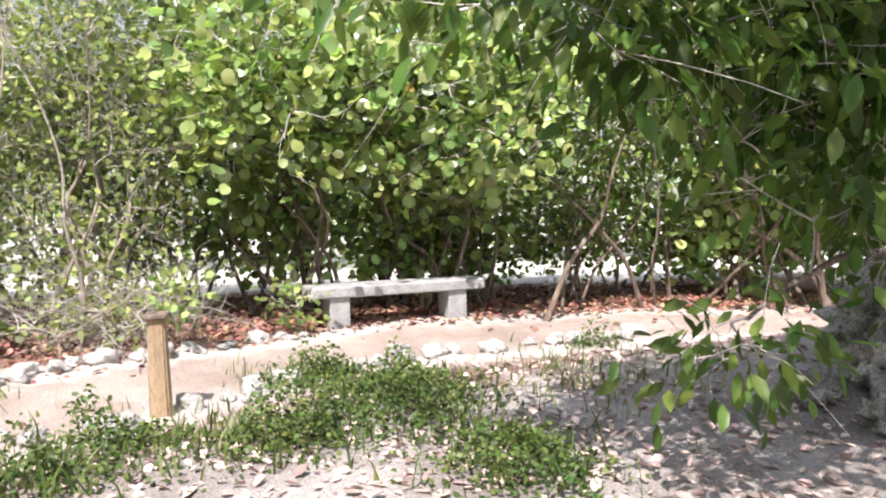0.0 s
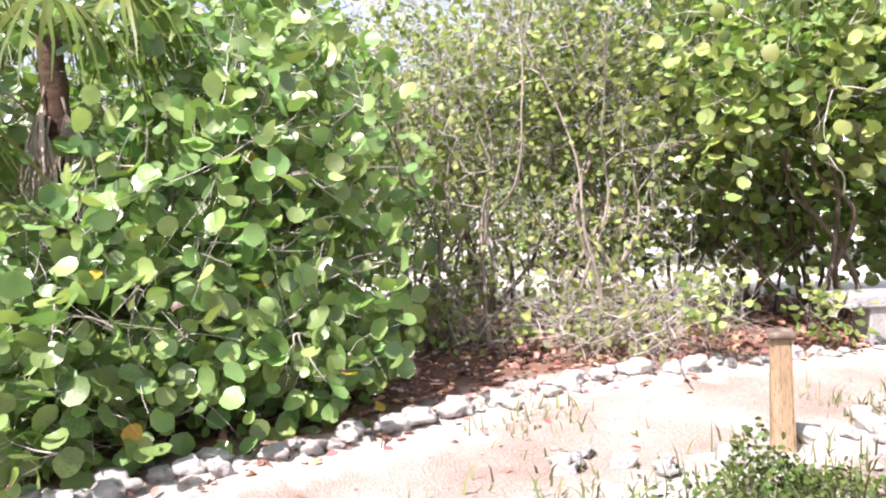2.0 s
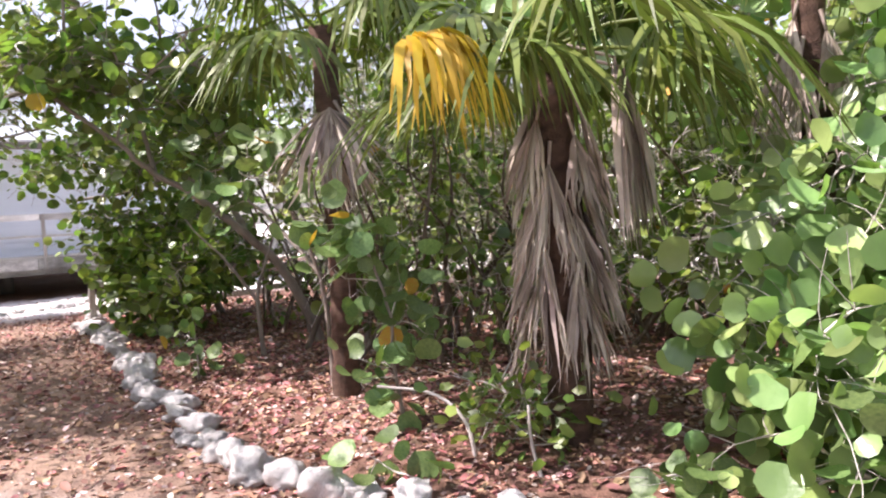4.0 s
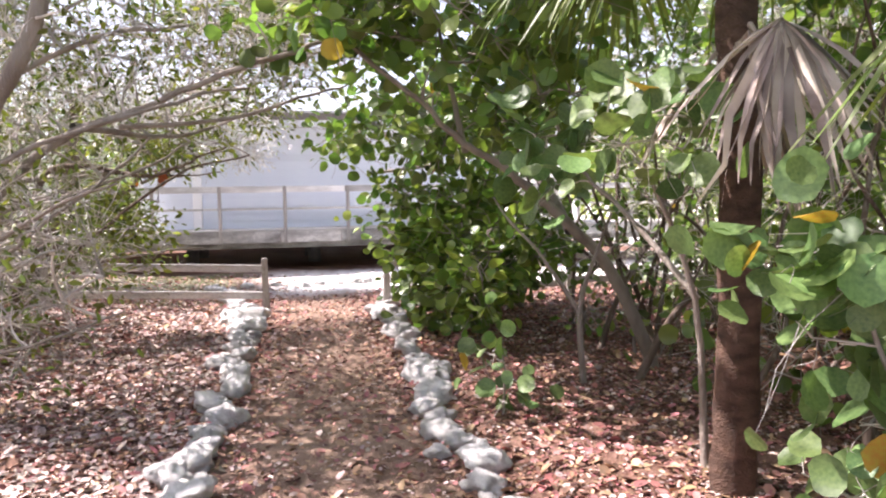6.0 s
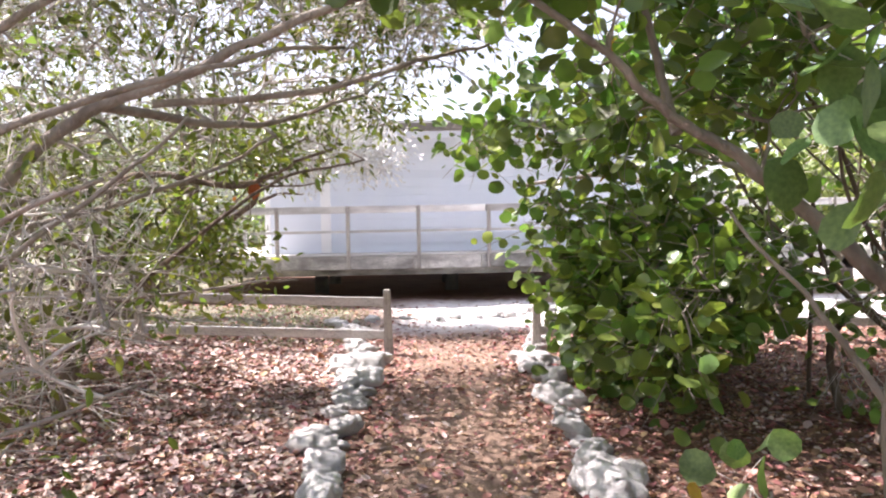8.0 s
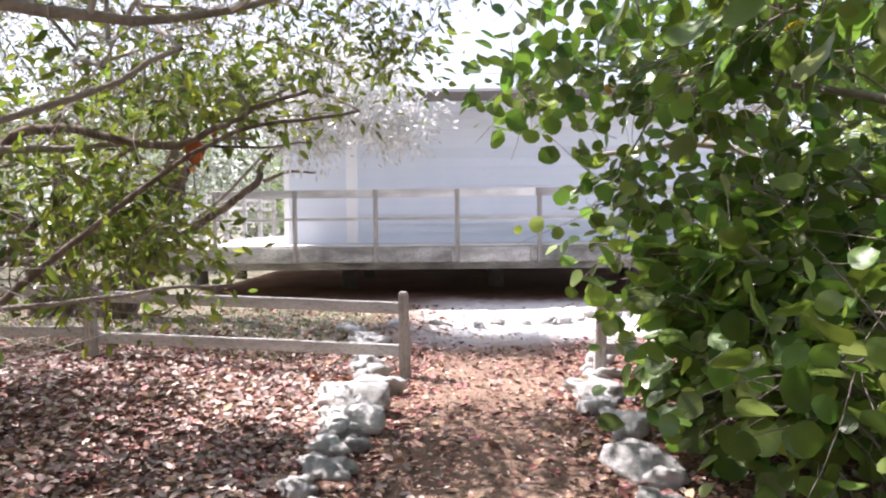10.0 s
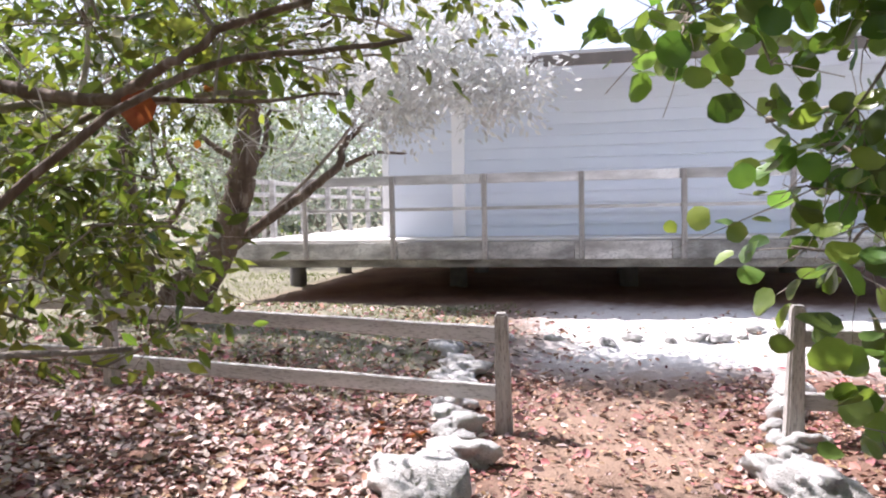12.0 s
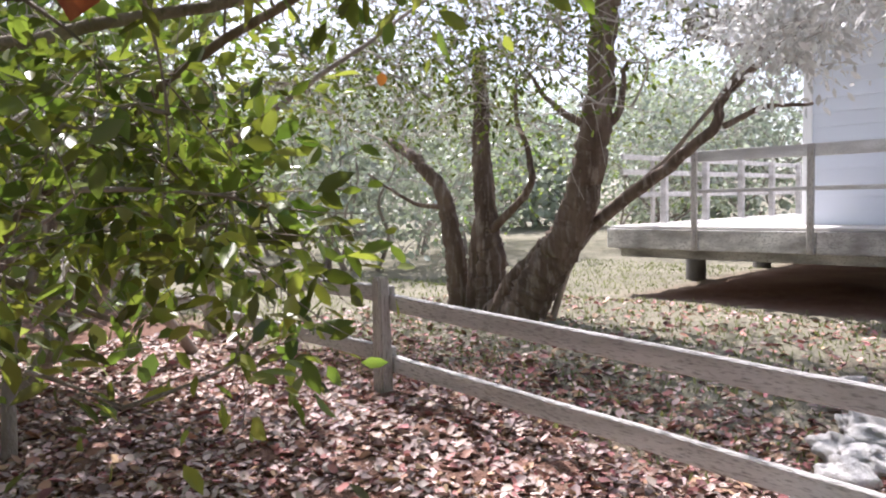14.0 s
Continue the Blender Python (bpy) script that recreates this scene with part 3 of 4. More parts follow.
def _rock_bm(seed):
    bm = bmesh.new()
    bmesh.ops.create_icosphere(bm, subdivisions=5, radius=0.5)
    off = Vector((seed * 5.3, 2, seed))
    for v in bm.verts:
        c = v.co.copy()
        v.co += c * (noise.noise(c * 2 + off) * 0.9 + noise.noise(c * 5 + off) * 0.6 - abs(noise.noise(c * 8 + off)) * 0.7 - abs(noise.noise(c * 19 + off)) * 0.3)
    return bm


boulder(2.3, -18.75, 0.5, 1, 1.0)
boulder(2.75, -19.1, 0.7, 2, 0.9)
boulder(1.85, -18.45, 0.34, 3)
boulder(2.35, -18.3, 0.3, 5)
boulder(3.1, -19.6, 0.9, 4)

# ---- bench and marker post ----
bench = empty("bench", (6.32, -16.2, 0), "plain grey concrete bench with a thick slab seat", "bench")
bdir = math.degrees(math.atan2(-17.15 + 15.26, 6.57 - 6.07))
part("seat", slab(2.0, 0.42, 0.12, 0.015, 0.004, 1, 8), M_CONC, bench, at=pose(6.48, -16.15, 0.39, 0, 0, bdir))
for s in (-0.68, 0.68):
    part("leg", slab(0.22, 0.34, 0.38, 0.012), M_CONC, bench, at=pose(6.48, -16.15, 0.16, 0, 0, bdir) @ pose(s, 0, 0))
fp = fence_post(3.21, -14.38, 0.64, 0.13, -3.0, "short tan wooden marker post beside the sand path")
fp.name = "marker_post"
fp.data.materials[0] = M_TANPOST
cap = part("cap", slab(0.15, 0.14, 0.03, 0.008, 0.004, 3), M_BARK, fp, "dark weathered top")
cap.parent, cap.matrix_parent_inverse = fp, Matrix()
cap.location = (0, 0, 0.4)


# ---- plants ----
def plant(name, label, category, base, limbs, clumps, leaf_mat, leaf_size, shape, per_clump, spread, seed, twig_mat=None, twig_r=0.01, droop=0.2, accent=None, accent_share=0.15, bare=1, group="", bark=None, face=(-0.35, 0.0, 0.75)):
    """A shrub or tree: limbs (lines with radii), twigs that grow from limb to clump to clump, and leaves in clumps."""
    g = np.random.default_rng(seed)
    base = np.asarray(base, float)
    base[2] = float(ground_z(base[0], base[1])) - 0.03
    e = empty(name, base, label, category, group)
    joints = [base[None] + np.array([0, 0, 0.12])]
    for pts, r0, r1 in limbs:
        a = Acc()
        line = smooth_line(pts, 5 * len(pts))
        wander = np.cumsum(g.normal(0, 0.018 + 0.1 * r0, line.shape), axis=0) * np.linspace(0, 1, len(line))[:, None] * 0.5
        line = line + wander
        tube(a, line, r0, r1, 12 if r0 > 0.08 else 7, len(line) * (3 if r0 > 0.08 else 1), 0.1 if r0 > 0.08 else 0.05, seed)
        under(e, obj("limb" if r0 < 0.09 else "trunk", a, bark or M_BARKG))
        joints.append(line[len(line) // 4:])
    joints = np.concatenate(joints)
    clumps = np.asarray(clumps, float)
    near = np.min(np.linalg.norm(clumps[:, None] - joints[None], axis=2), axis=1)
    clumps = clumps[np.argsort(near)]
    nodes = np.concatenate([joints, clumps])
    known = len(joints)
    p0 = np.empty_like(clumps)
    for i, c in enumerate(clumps):
        pool = nodes[:known + i]
        d = np.linalg.norm(pool - c, axis=1) + 0.5 * np.maximum(0, pool[:, 2] - c[2])
        p0[i] = pool[np.argmin(d + 0.12 * g.random(len(d)))]
    n = len(clumps)
    reach = np.linalg.norm(clumps - p0, axis=1, keepdims=True)
    p1 = (p0 + clumps) / 2 + g.normal(0, 0.16, (n, 3)) * reach + np.array([0, 0, 0.08]) * reach
    ta, la, ya = Acc(), Acc(), Acc()
    r = twig_r * (0.6 + 0.9 * np.minimum(reach[:, 0], 1))
    thin_tubes(ta, p0, p1, clumps, r, r * 0.45, 4, 5)
    out = unit(clumps - p0)
    for _ in range(bare + 1):
        tip = clumps + (out * 0.6 + g.normal(0, 0.7, (n, 3))) * spread * 1.5
        thin_tubes(ta, p1 * 0.3 + clumps * 0.7, (clumps + tip) / 2 + g.normal(0, 0.05, (n, 3)), tip, r * 0.45, r * 0.18, 3, 4)
        if bare > 1:
            t2 = tip + g.normal(0, 0.8, (n, 3)) * spread
            thin_tubes(ta, (clumps + tip) / 2, (tip + t2) / 2 + g.normal(0, 0.04, (n, 3)), t2, r * 0.3, r * 0.14, 3, 4)
    tagged(under(e, obj("twig_mass", ta, twig_mat or M_TWIG)), kind="stuff")
    if per_clump:
        k = g.integers(per_clump // 2, per_clump * 3 // 2 + 1, n)
        idx = np.repeat(np.arange(n), k)
        off = g.normal(0, 1, (len(idx), 3)) * spread * np.array([1, 1, 0.8])
        leaves(la, clumps[idx] + off, unit(off + out[idx] * spread * 0.6), leaf_size, shape, g, 0.5, droop, face)
        tagged(under(e, obj("crown", la, leaf_mat)), kind="stuff")
        if accent:
            pick = np.where(g.random(n) < accent_share)[0]
            off = g.normal(0, 1, (len(pick), 3)) * spread
            leaves(ya, clumps[pick] + off, unit(off), leaf_size, shape, g, 0.5, droop, face)
            tagged(under(e, obj("yellow_foliage", ya, accent)), kind="stuff")
    return e


def blob(g, n, centre, radii, shell=0.45, low=0.05, gap=-0.28):
    """n points of a ball-like volume, more of them towards its skin, broken by gaps."""
    out = np.empty((0, 3))
    for _ in range(12):
        v = unit(g.normal(0, 1, (n * 2, 3)))
        p = np.asarray(centre) + v * np.asarray(radii) * (1 - shell * g.random((n * 2, 1)) ** 1.4)
        p = p[p[:, 2] > low + ground_z(p[:, 0], p[:, 1])]
        keep = [noise.noise(Vector(q * 1.5)) > gap for q in p]
        out = np.concatenate([out, p[keep]])
        if len(out) >= n:
            break
    return out[:n]


def stems(g, n, x, y, top, spread, r=(0.02, 0.05), foot=0.3):
    """Crooked stems that rise from one foot."""
    out = []
    for _ in range(n):
        a, b = g.normal(0, foot, 2), g.normal(0, spread, 2)
        pts = [(x + a[0], y + a[1], -0.06)]
        for t in (0.2, 0.4, 0.62, 1.0):
            q = a * (1 - t) + b * t + g.normal(0, 0.16, 2) * (0.4 + t)
            pts.append((x + q[0], y + q[1], top * t * g.uniform(0.85, 1.1)))
        out.append((pts, g.uniform(*r) * 0.85, 0.007))
    return out


g = np.random.default_rng(21)
# sea grape along the sand path
cl = np.vstack([blob(g, 150, (2.75, -10.45, 0.75), (1.0, 0.8, 0.95), 0.4), blob(g, 260, (4.0, -10.75, 1.5), (1.35, 1.15, 1.7), 0.4), blob(g, 170, (4.15, -9.6, 2.5), (1.2, 1.2, 1.5), 0.5), blob(g, 25, (2.1, -10.3, 0.4), (0.55, 0.45, 0.45), 0.5), blob(g, 60, (3.3, -11.3, 0.5), (0.6, 0.5, 0.5), 0.5), blob(g, 55, (2.5, -8.7, 2.6), (0.6, 0.5, 0.4), 0.8, 2.0, -0.5)])
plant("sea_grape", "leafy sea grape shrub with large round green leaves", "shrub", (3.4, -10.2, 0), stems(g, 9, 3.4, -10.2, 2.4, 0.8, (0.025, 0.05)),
      cl, M_GRAPE_SUN, 0.128, ROUND, 9, 0.17, 3, accent=M_YELLOW, accent_share=0.035, face=(-0.6, -0.25, 0.5))
# hedge arching over the bench
spots = [(7.6, -8.9, 0), (7.9, -11.0, 1), (7.9, -13.0, 2), (7.5, -14.9, 0), (7.5, -16.8, 0), (7.5, -18.8, 2), (7.2, -20.9, 0), (6.6, -22.8, 2), (5.4, -24.3, 0)]
for i, (x, y, kindn) in enumerate(spots):
    mt, sz, sh, pc = ((M_HEDGE, 0.12, ROUND, 11), (M_DRY, 0.07, LANCE, 14), (M_GRAPE, 0.095, OVAL, 15))[kindn]
    front = 5.9 if kindn == 0 else 6.6
    cl = np.vstack([blob(g, 420, (x, y, 2.85), (1.4, 1.5, 1.65), 0.55, 1.05, -0.4), blob(g, 130, (front + 0.4, y, 2.4), (0.8, 1.3, 0.95), 0.6, 1.3), blob(g, 200 if y < -16 else 90, (x + 0.6, y, 0.95), (0.9, 1.4, 0.6), 0.8, 0.36, -0.3)])
    plant("hedge_shrub", ("broad green sea grape thicket arching over the bench", "thin olive-leaved thicket with bare stems", "dense green thicket of oval leaves")[kindn], "shrub", (x, y, 0), stems(g, 15, x, y, 2.9, 0.9, (0.02, 0.05), 0.6), cl, mt, sz, sh, pc, 0.2, 40 + i, accent=M_YELLOW if kindn == 0 else None, accent_share=0.02, group="hedge behind the bench", bark=M_BARK, face=(-0.5, 0.0, 0.6))
# low scrub far behind the hedge
for i, y in enumerate(range(-27, 2, 4)):
    cl = blob(g, 200, (14.4 + 0.3 * (i % 3), y, 2.1), (1.6, 2.6, 2.4), 0.6, 0.03, -0.6)
    plant("far_scrub", "green scrub beyond the bright sand", "shrub", (14.4, y, 0), stems(g, 4, 14.4, y, 2.6, 1.2), cl, M_HEDGE, 0.2, OVAL, 14, 0.4, 240 + i, twig_r=0.015, bare=0, group="scrub beyond the sand")
# dry, half-bare shrubs
for i, (x, y) in enumerate(((6.0, -11.7), (6.2, -13.1))):
    cl = np.vstack([blob(g, 280, (x + 0.2, y, 2.3), (0.9, 1.15, 2.1), 0.8, 0.3), blob(g, 60, (x - 0.4, y, 0.4), (0.7, 1.0, 0.35), 0.8, 0.05)])
    plant("dry_shrub", "half-bare grey shrub with sparse small leaves", "shrub", (x, y, 0), stems(g, 10, x, y, 3.2, 0.6, (0.02, 0.05)), cl, M_DRY, 0.085, OVAL, 13, 0.17, 60 + i, twig_r=0.008, bare=3, group="dry shrubs by the sand path", face=(-0.5, 0, 0.6))
cl = blob(g, 70, (5.5, -13.3, 0.25), (0.6, 1.3, 0.35), 0.8, 0.02, -1)
plant("dead_shrub", "tangle of dead grey twigs by the sand path", "dead shrub", (5.7, -13.3, 0), stems(g, 7, 5.65, -13.3, 0.6, 0.6, (0.008, 0.014), 0.3), cl, M_DRY, 0.04, OVAL, 0, 0.2, 71, twig_r=0.008, bare=4)
for i, (x, y, z) in enumerate(((5.3, -14.1, 0.5), (5.9, -15.05, 0.3), (5.6, -12.3, 0.3))):
    plant("sprout", "bright green leafy sprout among dead twigs", "plant", (x, y, 0), [], blob(g, 14, (x, y, z), (0.25, 0.25, 0.25), 0.7), M_HEDGE, 0.09, OVAL, 9, 0.09, 75 + i, twig_r=0.006)
# overhanging tree at the clearing's edge
# the last blob is unseen crown, added to shade boughs and clearing
cl = np.vstack([blob(g, 4, (1.25, -15.66, 2.2), (0.15, 0.15, 0.1), 0.8, 0.6, -1), blob(g, 105, (1.3, -17.75, 2.4), (0.6, 1.3, 0.7), 0.8, 0.6, -0.3), blob(g, 110, (1.5, -17.9, 1.75), (0.5, 0.75, 0.6), 0.8, 0.6, -0.6), blob(g, 40, (1.3, -16.8, 2.1), (0.35, 0.42, 0.4), 0.8, 0.6, -0.6), blob(g, 7, (1.25, -16.1, 2.15), (0.25, 0.2, 0.2), 0.8), blob(g, 7, (1.4, -17.3, 0.65), (0.2, 0.25, 0.12), 0.8, 0.3), blob(g, 60, (2.2, -18.9, 1.4), (0.9, 0.7, 0.9), 0.7), blob(g, 430, (0.1, -17.5, 3.9), (1.7, 2.1, 0.6), 0.9, 3.2, -0.3)])
plant("overhanging_tree", "tree with overhanging leafy boughs coloured dark for shade", "tree", (2.6, -19.4, 0), [([(2.6, -19.4, 0), (2.4, -19, 1.2), (1.9, -18.5, 2.2), (1.3, -17.4, 2.7), (1.2, -16.2, 2.75)], 0.09, 0.02), ([(1.9, -18.5, 2.2), (1.2, -18.0, 3.0), (0.3, -17.4, 3.5)], 0.05, 0.02), ([(2.3, -18.9, 0.9), (1.8, -18.1, 1.0), (1.4, -17.4, 0.75)], 0.03, 0.01)], cl, M_SHADE, 0.13, LANCE, 14, 0.17, 81, twig_r=0.009, droop=0.9, bark=M_BARK)
# thicket behind the palms and along the path
for i, (x, y, h, r) in enumerate(((4.9, -7.6, 1.9, 1.4), (4.4, -5.6, 1.9, 1.3), (4.2, -3.4, 2.0, 1.4), (5.4, -1.4, 2.0, 1.4), (6.6, -6.0, 2.2, 1.6), (6.6, -3.2, 2.2, 1.6), (2.9, -6.2, 2.3, 0.9), (2.6, -3.6, 2.4, 1.0))):
    cl = np.vstack([blob(g, 110 if i > 5 else 170, (x, y, h + 0.45), (r, r, h), 0.8, 1.2, -0.08), blob(g, 26 if i > 5 else 70, (x, y, 0.7), (r, r, 0.6), 0.8, 0.2, 0.0 if i > 5 else -0.3)])
    plant("thicket_shrub", "shaded green thicket with grey stems", "shrub", (x, y, 0), stems(g, 15, x, y, 2.8, 0.9, (0.015, 0.045), 0.6), cl, M_GRAPE, 0.11, OVAL if i % 2 else ROUND, 9, 0.2, 90 + i, bare=3, twig_r=0.011, group="thicket beside the leafy path", bark=M_BARK, accent=M_YELLOW, accent_share=0.03)
# leaning sea grape by the gate
# blobs centred at z 4 and above are unseen canopy added for ground shade
cl = np.vstack([blob(g, 150, (1.95, -1.3, 0.95), (0.8, 1.05, 0.8), 0.7, 0.3, -0.1), blob(g, 125, (1.1, -2.2, 0.85), (0.46, 0.65, 0.8), 0.8, 0.12, -0.2), blob(g, 40, (1.2, -2.1, 2.2), (0.5, 0.6, 0.6), 0.8, 1.3, -0.1), blob(g, 12, (0.15, -0.9, 2.25), (0.22, 0.25, 0.2), 0.8, 1.3, -1), blob(g, 60, (0.0, -4.6, 2.85), (0.6, 0.8, 0.3), 0.8, 2.3, -0.5), blob(g, 110, (-0.2, -4.6, 4.25), (1.2, 2.0, 0.35), 0.9, 3.7, -0.2), blob(g, 140, (2.25, -0.8, 2.6), (1.35, 1.2, 1.0), 0.75, 1.1, 0.02), blob(g, 34, (0.75, -0.6, 2.45), (0.6, 0.55, 0.6), 0.8), blob(g, 105, (1.2, -4.0, 2.6), (0.95, 1.6, 0.8), 0.8, 1.5, -0.05), blob(g, 22, (0.85, -0.6, 1.35), (0.3, 0.3, 0.45), 0.7), blob(g, 36, (1.15, -3.3, 0.75), (0.3, 0.6, 0.45), 0.8, 0.3), blob(g, 55, (1.75, -2.7, 0.9), (0.6, 0.8, 0.6), 0.8, 0.3, -0.1), blob(g, 50, (0.4, -5.2, 4.0), (1.6, 3.2, 0.5), 0.9, 3.3, 0.0), blob(g, 60, (-0.6, -0.9, 4.0), (1.5, 1.7, 0.5), 0.9, 3.4, -0.1), blob(g, 32, (1.1, -5.2, 2.75), (1.0, 1.4, 0.5), 0.9, 2.2, -0.1)])
plant("leaning_sea_grape", "leaning sea grape tree with round leaves beside the gate", "tree", (2.5, -4.4, 0),
      [([(2.4, -4.5, -0.05), (2.31, -4.5, 0.24), (2.0, -4.5, 0.84), (1.66, -4.5, 1.17), (1.36, -4.5, 1.42), (1.07, -4.5, 1.65), (0.78, -4.5, 1.8), (0.43, -4.5, 2.08), (-0.2, -4.4, 2.6)], 0.065, 0.015), ([(0.8, -4.5, 1.8), (0.75, -4.4, 2.2), (0.7, -4.3, 2.9)], 0.03, 0.015), ([(1.66, -4.5, 1.17), (1.9, -3.2, 1.6), (1.8, -1.8, 2.0), (1.5, -0.4, 2.4)], 0.045, 0.015), ([(2.4, -1.0, 0), (2.2, -0.8, 0.9), (1.9, -0.6, 1.8), (1.2, -0.5, 2.2)], 0.06, 0.015), ([(2.3, -0.8, 0.8), (2.4, 0.0, 1.5), (1.9, 0.4, 1.9), (0.75, 0.5, 1.86)], 0.05, 0.02), ([(1.6, -4.9, -0.05), (1.55, -4.95, 0.7), (1.75, -5, 1.3)], 0.03, 0.01), ([(1.57, -4.93, 0.55), (1.3, -4.8, 1.0), (0.9, -4.6, 1.5)], 0.02, 0.008)],
      cl, M_GRAPE, 0.12, ROUND, 9, 0.18, 101, bare=1, twig_mat=M_BARKG, twig_r=0.013, accent=M_YELLOW, accent_share=0.03)
# bare-twigged buttonwood on the other side
cl = np.vstack([blob(g, 270, (-2.3, -3.6, 2.75), (1.9, 1.9, 0.85), 0.8, 1.5, -0.35), blob(g, 150, (-2.6, -4.7, 1.1), (0.9, 1.0, 0.9), 0.8, 0.25, -0.5), blob(g, 160, (-3.6, -2.9, 1.6), (1.0, 1.6, 1.2), 0.8, 0.3, -0.5), blob(g, 190, (-0.75, -2.6, 2.95), (1.0, 1.3, 0.5), 0.9, 2.25, -0.5)])
plant("bare_buttonwood", "half-bare buttonwood tree arching over the leafy path", "tree", (-3.9, -4.3, 0),
      [([(-3.9, -4.3, 0), (-3.3, -4.4, 0.8), (-2.58, -4.5, 1.4), (-2.23, -4.5, 1.72), (-1.89, -4.5, 1.92), (-1.54, -4.5, 2.02), (-1.18, -4.5, 2.16), (-0.59, -4.5, 2.37), (-0.25, -4.4, 2.55)], 0.05, 0.016), ([(-1.7, -4.5, 1.98), (-1.0, -4.3, 2.05), (-0.4, -4.1, 2.25), (0.0, -3.8, 2.4)], 0.022, 0.008), ([(-3.5, -4.4, 0.5), (-2.9, -4.6, 1.9), (-2.3, -4.7, 2.3), (-1.7, -4.6, 2.6), (-1.2, -4.3, 2.75)], 0.035, 0.012), ([(-3.8, -4.4, 0.3), (-2.7, -4.9, 0.85), (-2.0, -4.9, 1.4), (-1.5, -4.7, 1.85)], 0.024, 0.008), ([(-3.6, -4.3, 0.4), (-2.9, -3.6, 0.9), (-2.0, -3.1, 1.0), (-1.3, -2.8, 1.1)], 0.022, 0.007), ([(-3.7, -4.4, 0.4), (-3.0, -4.9, 1.2), (-2.2, -5.0, 1.75), (-1.4, -4.7, 2.1), (-0.8, -4.2, 2.3)], 0.03, 0.01), ([(-3.6, -4.4, 0.6), (-2.8, -4.0, 1.3), (-2.0, -3.7, 1.6), (-1.3, -3.2, 2.0)], 0.028, 0.01), ([(-3.8, -4.4, 0.1), (-3.0, -5.2, 0.5), (-2.2, -5.4, 0.6), (-1.6, -5.0, 0.75)], 0.022, 0.008), ([(-3.3, -4.5, 0.7), (-2.6, -4.9, 1.6), (-2.35, -5.0, 2.06), (-2.1, -5.0, 2.6), (-2.0, -5.0, 3.2)], 0.075, 0.05), ([(-3.6, -4.3, 0.6), (-3.3, -3.2, 1.5), (-2.6, -2.0, 1.75), (-1.6, -1.4, 1.9)], 0.045, 0.012), ([(-3.2, -3.3, 1.5), (-2.9, -2.4, 1.2), (-2.5, -1.7, 0.8)], 0.03, 0.008), ([(-2.0, -4.5, 1.98), (-1.4, -3.6, 2.0), (-0.8, -3.0, 2.3)], 0.03, 0.01), ([(-3.7, -4.4, 0.3), (-2.9, -5.0, 0.9), (-2.1, -5.4, 1.3), (-1.5, -5.5, 1.6)], 0.03, 0.008)],
      cl, M_BUTTON, 0.075, LANCE, 9, 0.2, 121, twig_r=0.013, bare=2, droop=0.1)
# tree added out of view, only to throw dappled shade on the path
cl = np.vstack([blob(g, 230, (-3.0, -4.4, 4.4), (1.0, 3.8, 0.5), 0.9, 3.8, -0.12), blob(g, 90, (-3.0, -8.6, 4.2), (1.3, 1.4, 0.4), 0.9, 3.7, -0.15), blob(g, 130, (-0.7, -7.8, 4.3), (1.2, 1.3, 0.35), 0.9, 3.8, -0.4), blob(g, 70, (-2.6, -0.6, 4.3), (1.1, 1.2, 0.3), 0.9, 3.9, -0.1)])
plant("unseen_shade_tree", "unseen tree added to cast dappled shade on the leafy path", "tree", (-5.4, -7.0, 0), [([(-5.4, -7.0, 0), (-5.2, -6.8, 1.6), (-4.6, -6.2, 3.2), (-3.4, -5.0, 4.1), (-2.4, -3.6, 4.4)], 0.12, 0.03)], cl, M_GRAPE, 0.1, LANCE, 15, 0.2, 127)
# leafy shrub close to the path, with a rust-red leaf
cl = np.vstack([blob(g, 80, (-2.35, -1.85, 1.1), (0.6, 0.55, 0.4), 0.9, 0.62, -0.3), blob(g, 26, (-2.3, -1.8, 1.5), (0.6, 0.6, 0.3), 0.9, 0.9, -0.1), blob(g, 80, (-1.9, -1.5, 2.1), (0.9, 1.1, 0.3), 0.9, 1.6, -0.2), blob(g, 60, (-4.3, -0.6, 1.8), (0.8, 0.6, 0.6), 0.8, 1.1), blob(g, 50, (-1.1, -0.8, 2.65), (0.7, 0.6, 0.35), 0.9, 1.6)])
leafy = plant("leafy_buttonwood", "leafy green buttonwood shrub hanging over the fallen leaves", "shrub", (-3.1, -2.7, 0), [([(-3.1, -2.7, 0), (-3.0, -2.3, 1.2), (-2.85, -2.05, 1.75), (-2.53, -2.05, 1.83), (-2.23, -2.05, 1.79), (-1.96, -2.05, 1.745), (-1.77, -2.05, 1.76), (-1.59, -2.05, 1.81), (-1.44, -2.05, 1.87), (-1.1, -1.9, 2.05)], 0.04, 0.012), ([(-1.96, -2.05, 1.745), (-1.6, -1.9, 1.73), (-1.2, -1.7, 1.74)], 0.014, 0.006), ([(-3.1, -2.7, 0), (-2.8, -2.6, 0.7), (-2.2, -2.4, 1.3), (-1.5, -2.2, 1.8), (-0.9, -1.7, 1.95)], 0.03, 0.009), ([(-3.1, -2.7, 0), (-3.0, -2.2, 0.9), (-2.5, -1.5, 1.7), (-1.6, -0.9, 2.2)], 0.035, 0.01), ([(-3.0, -2.2, 0.9), (-3.6, -1.3, 1.5), (-4.3, -0.6, 1.9)], 0.03, 0.01)], cl, M_BUTTON_LIT, 0.088, LANCE, 15, 0.14, 125, twig_mat=M_BARKG, twig_r=0.008, bare=1, bark=M_BARK)
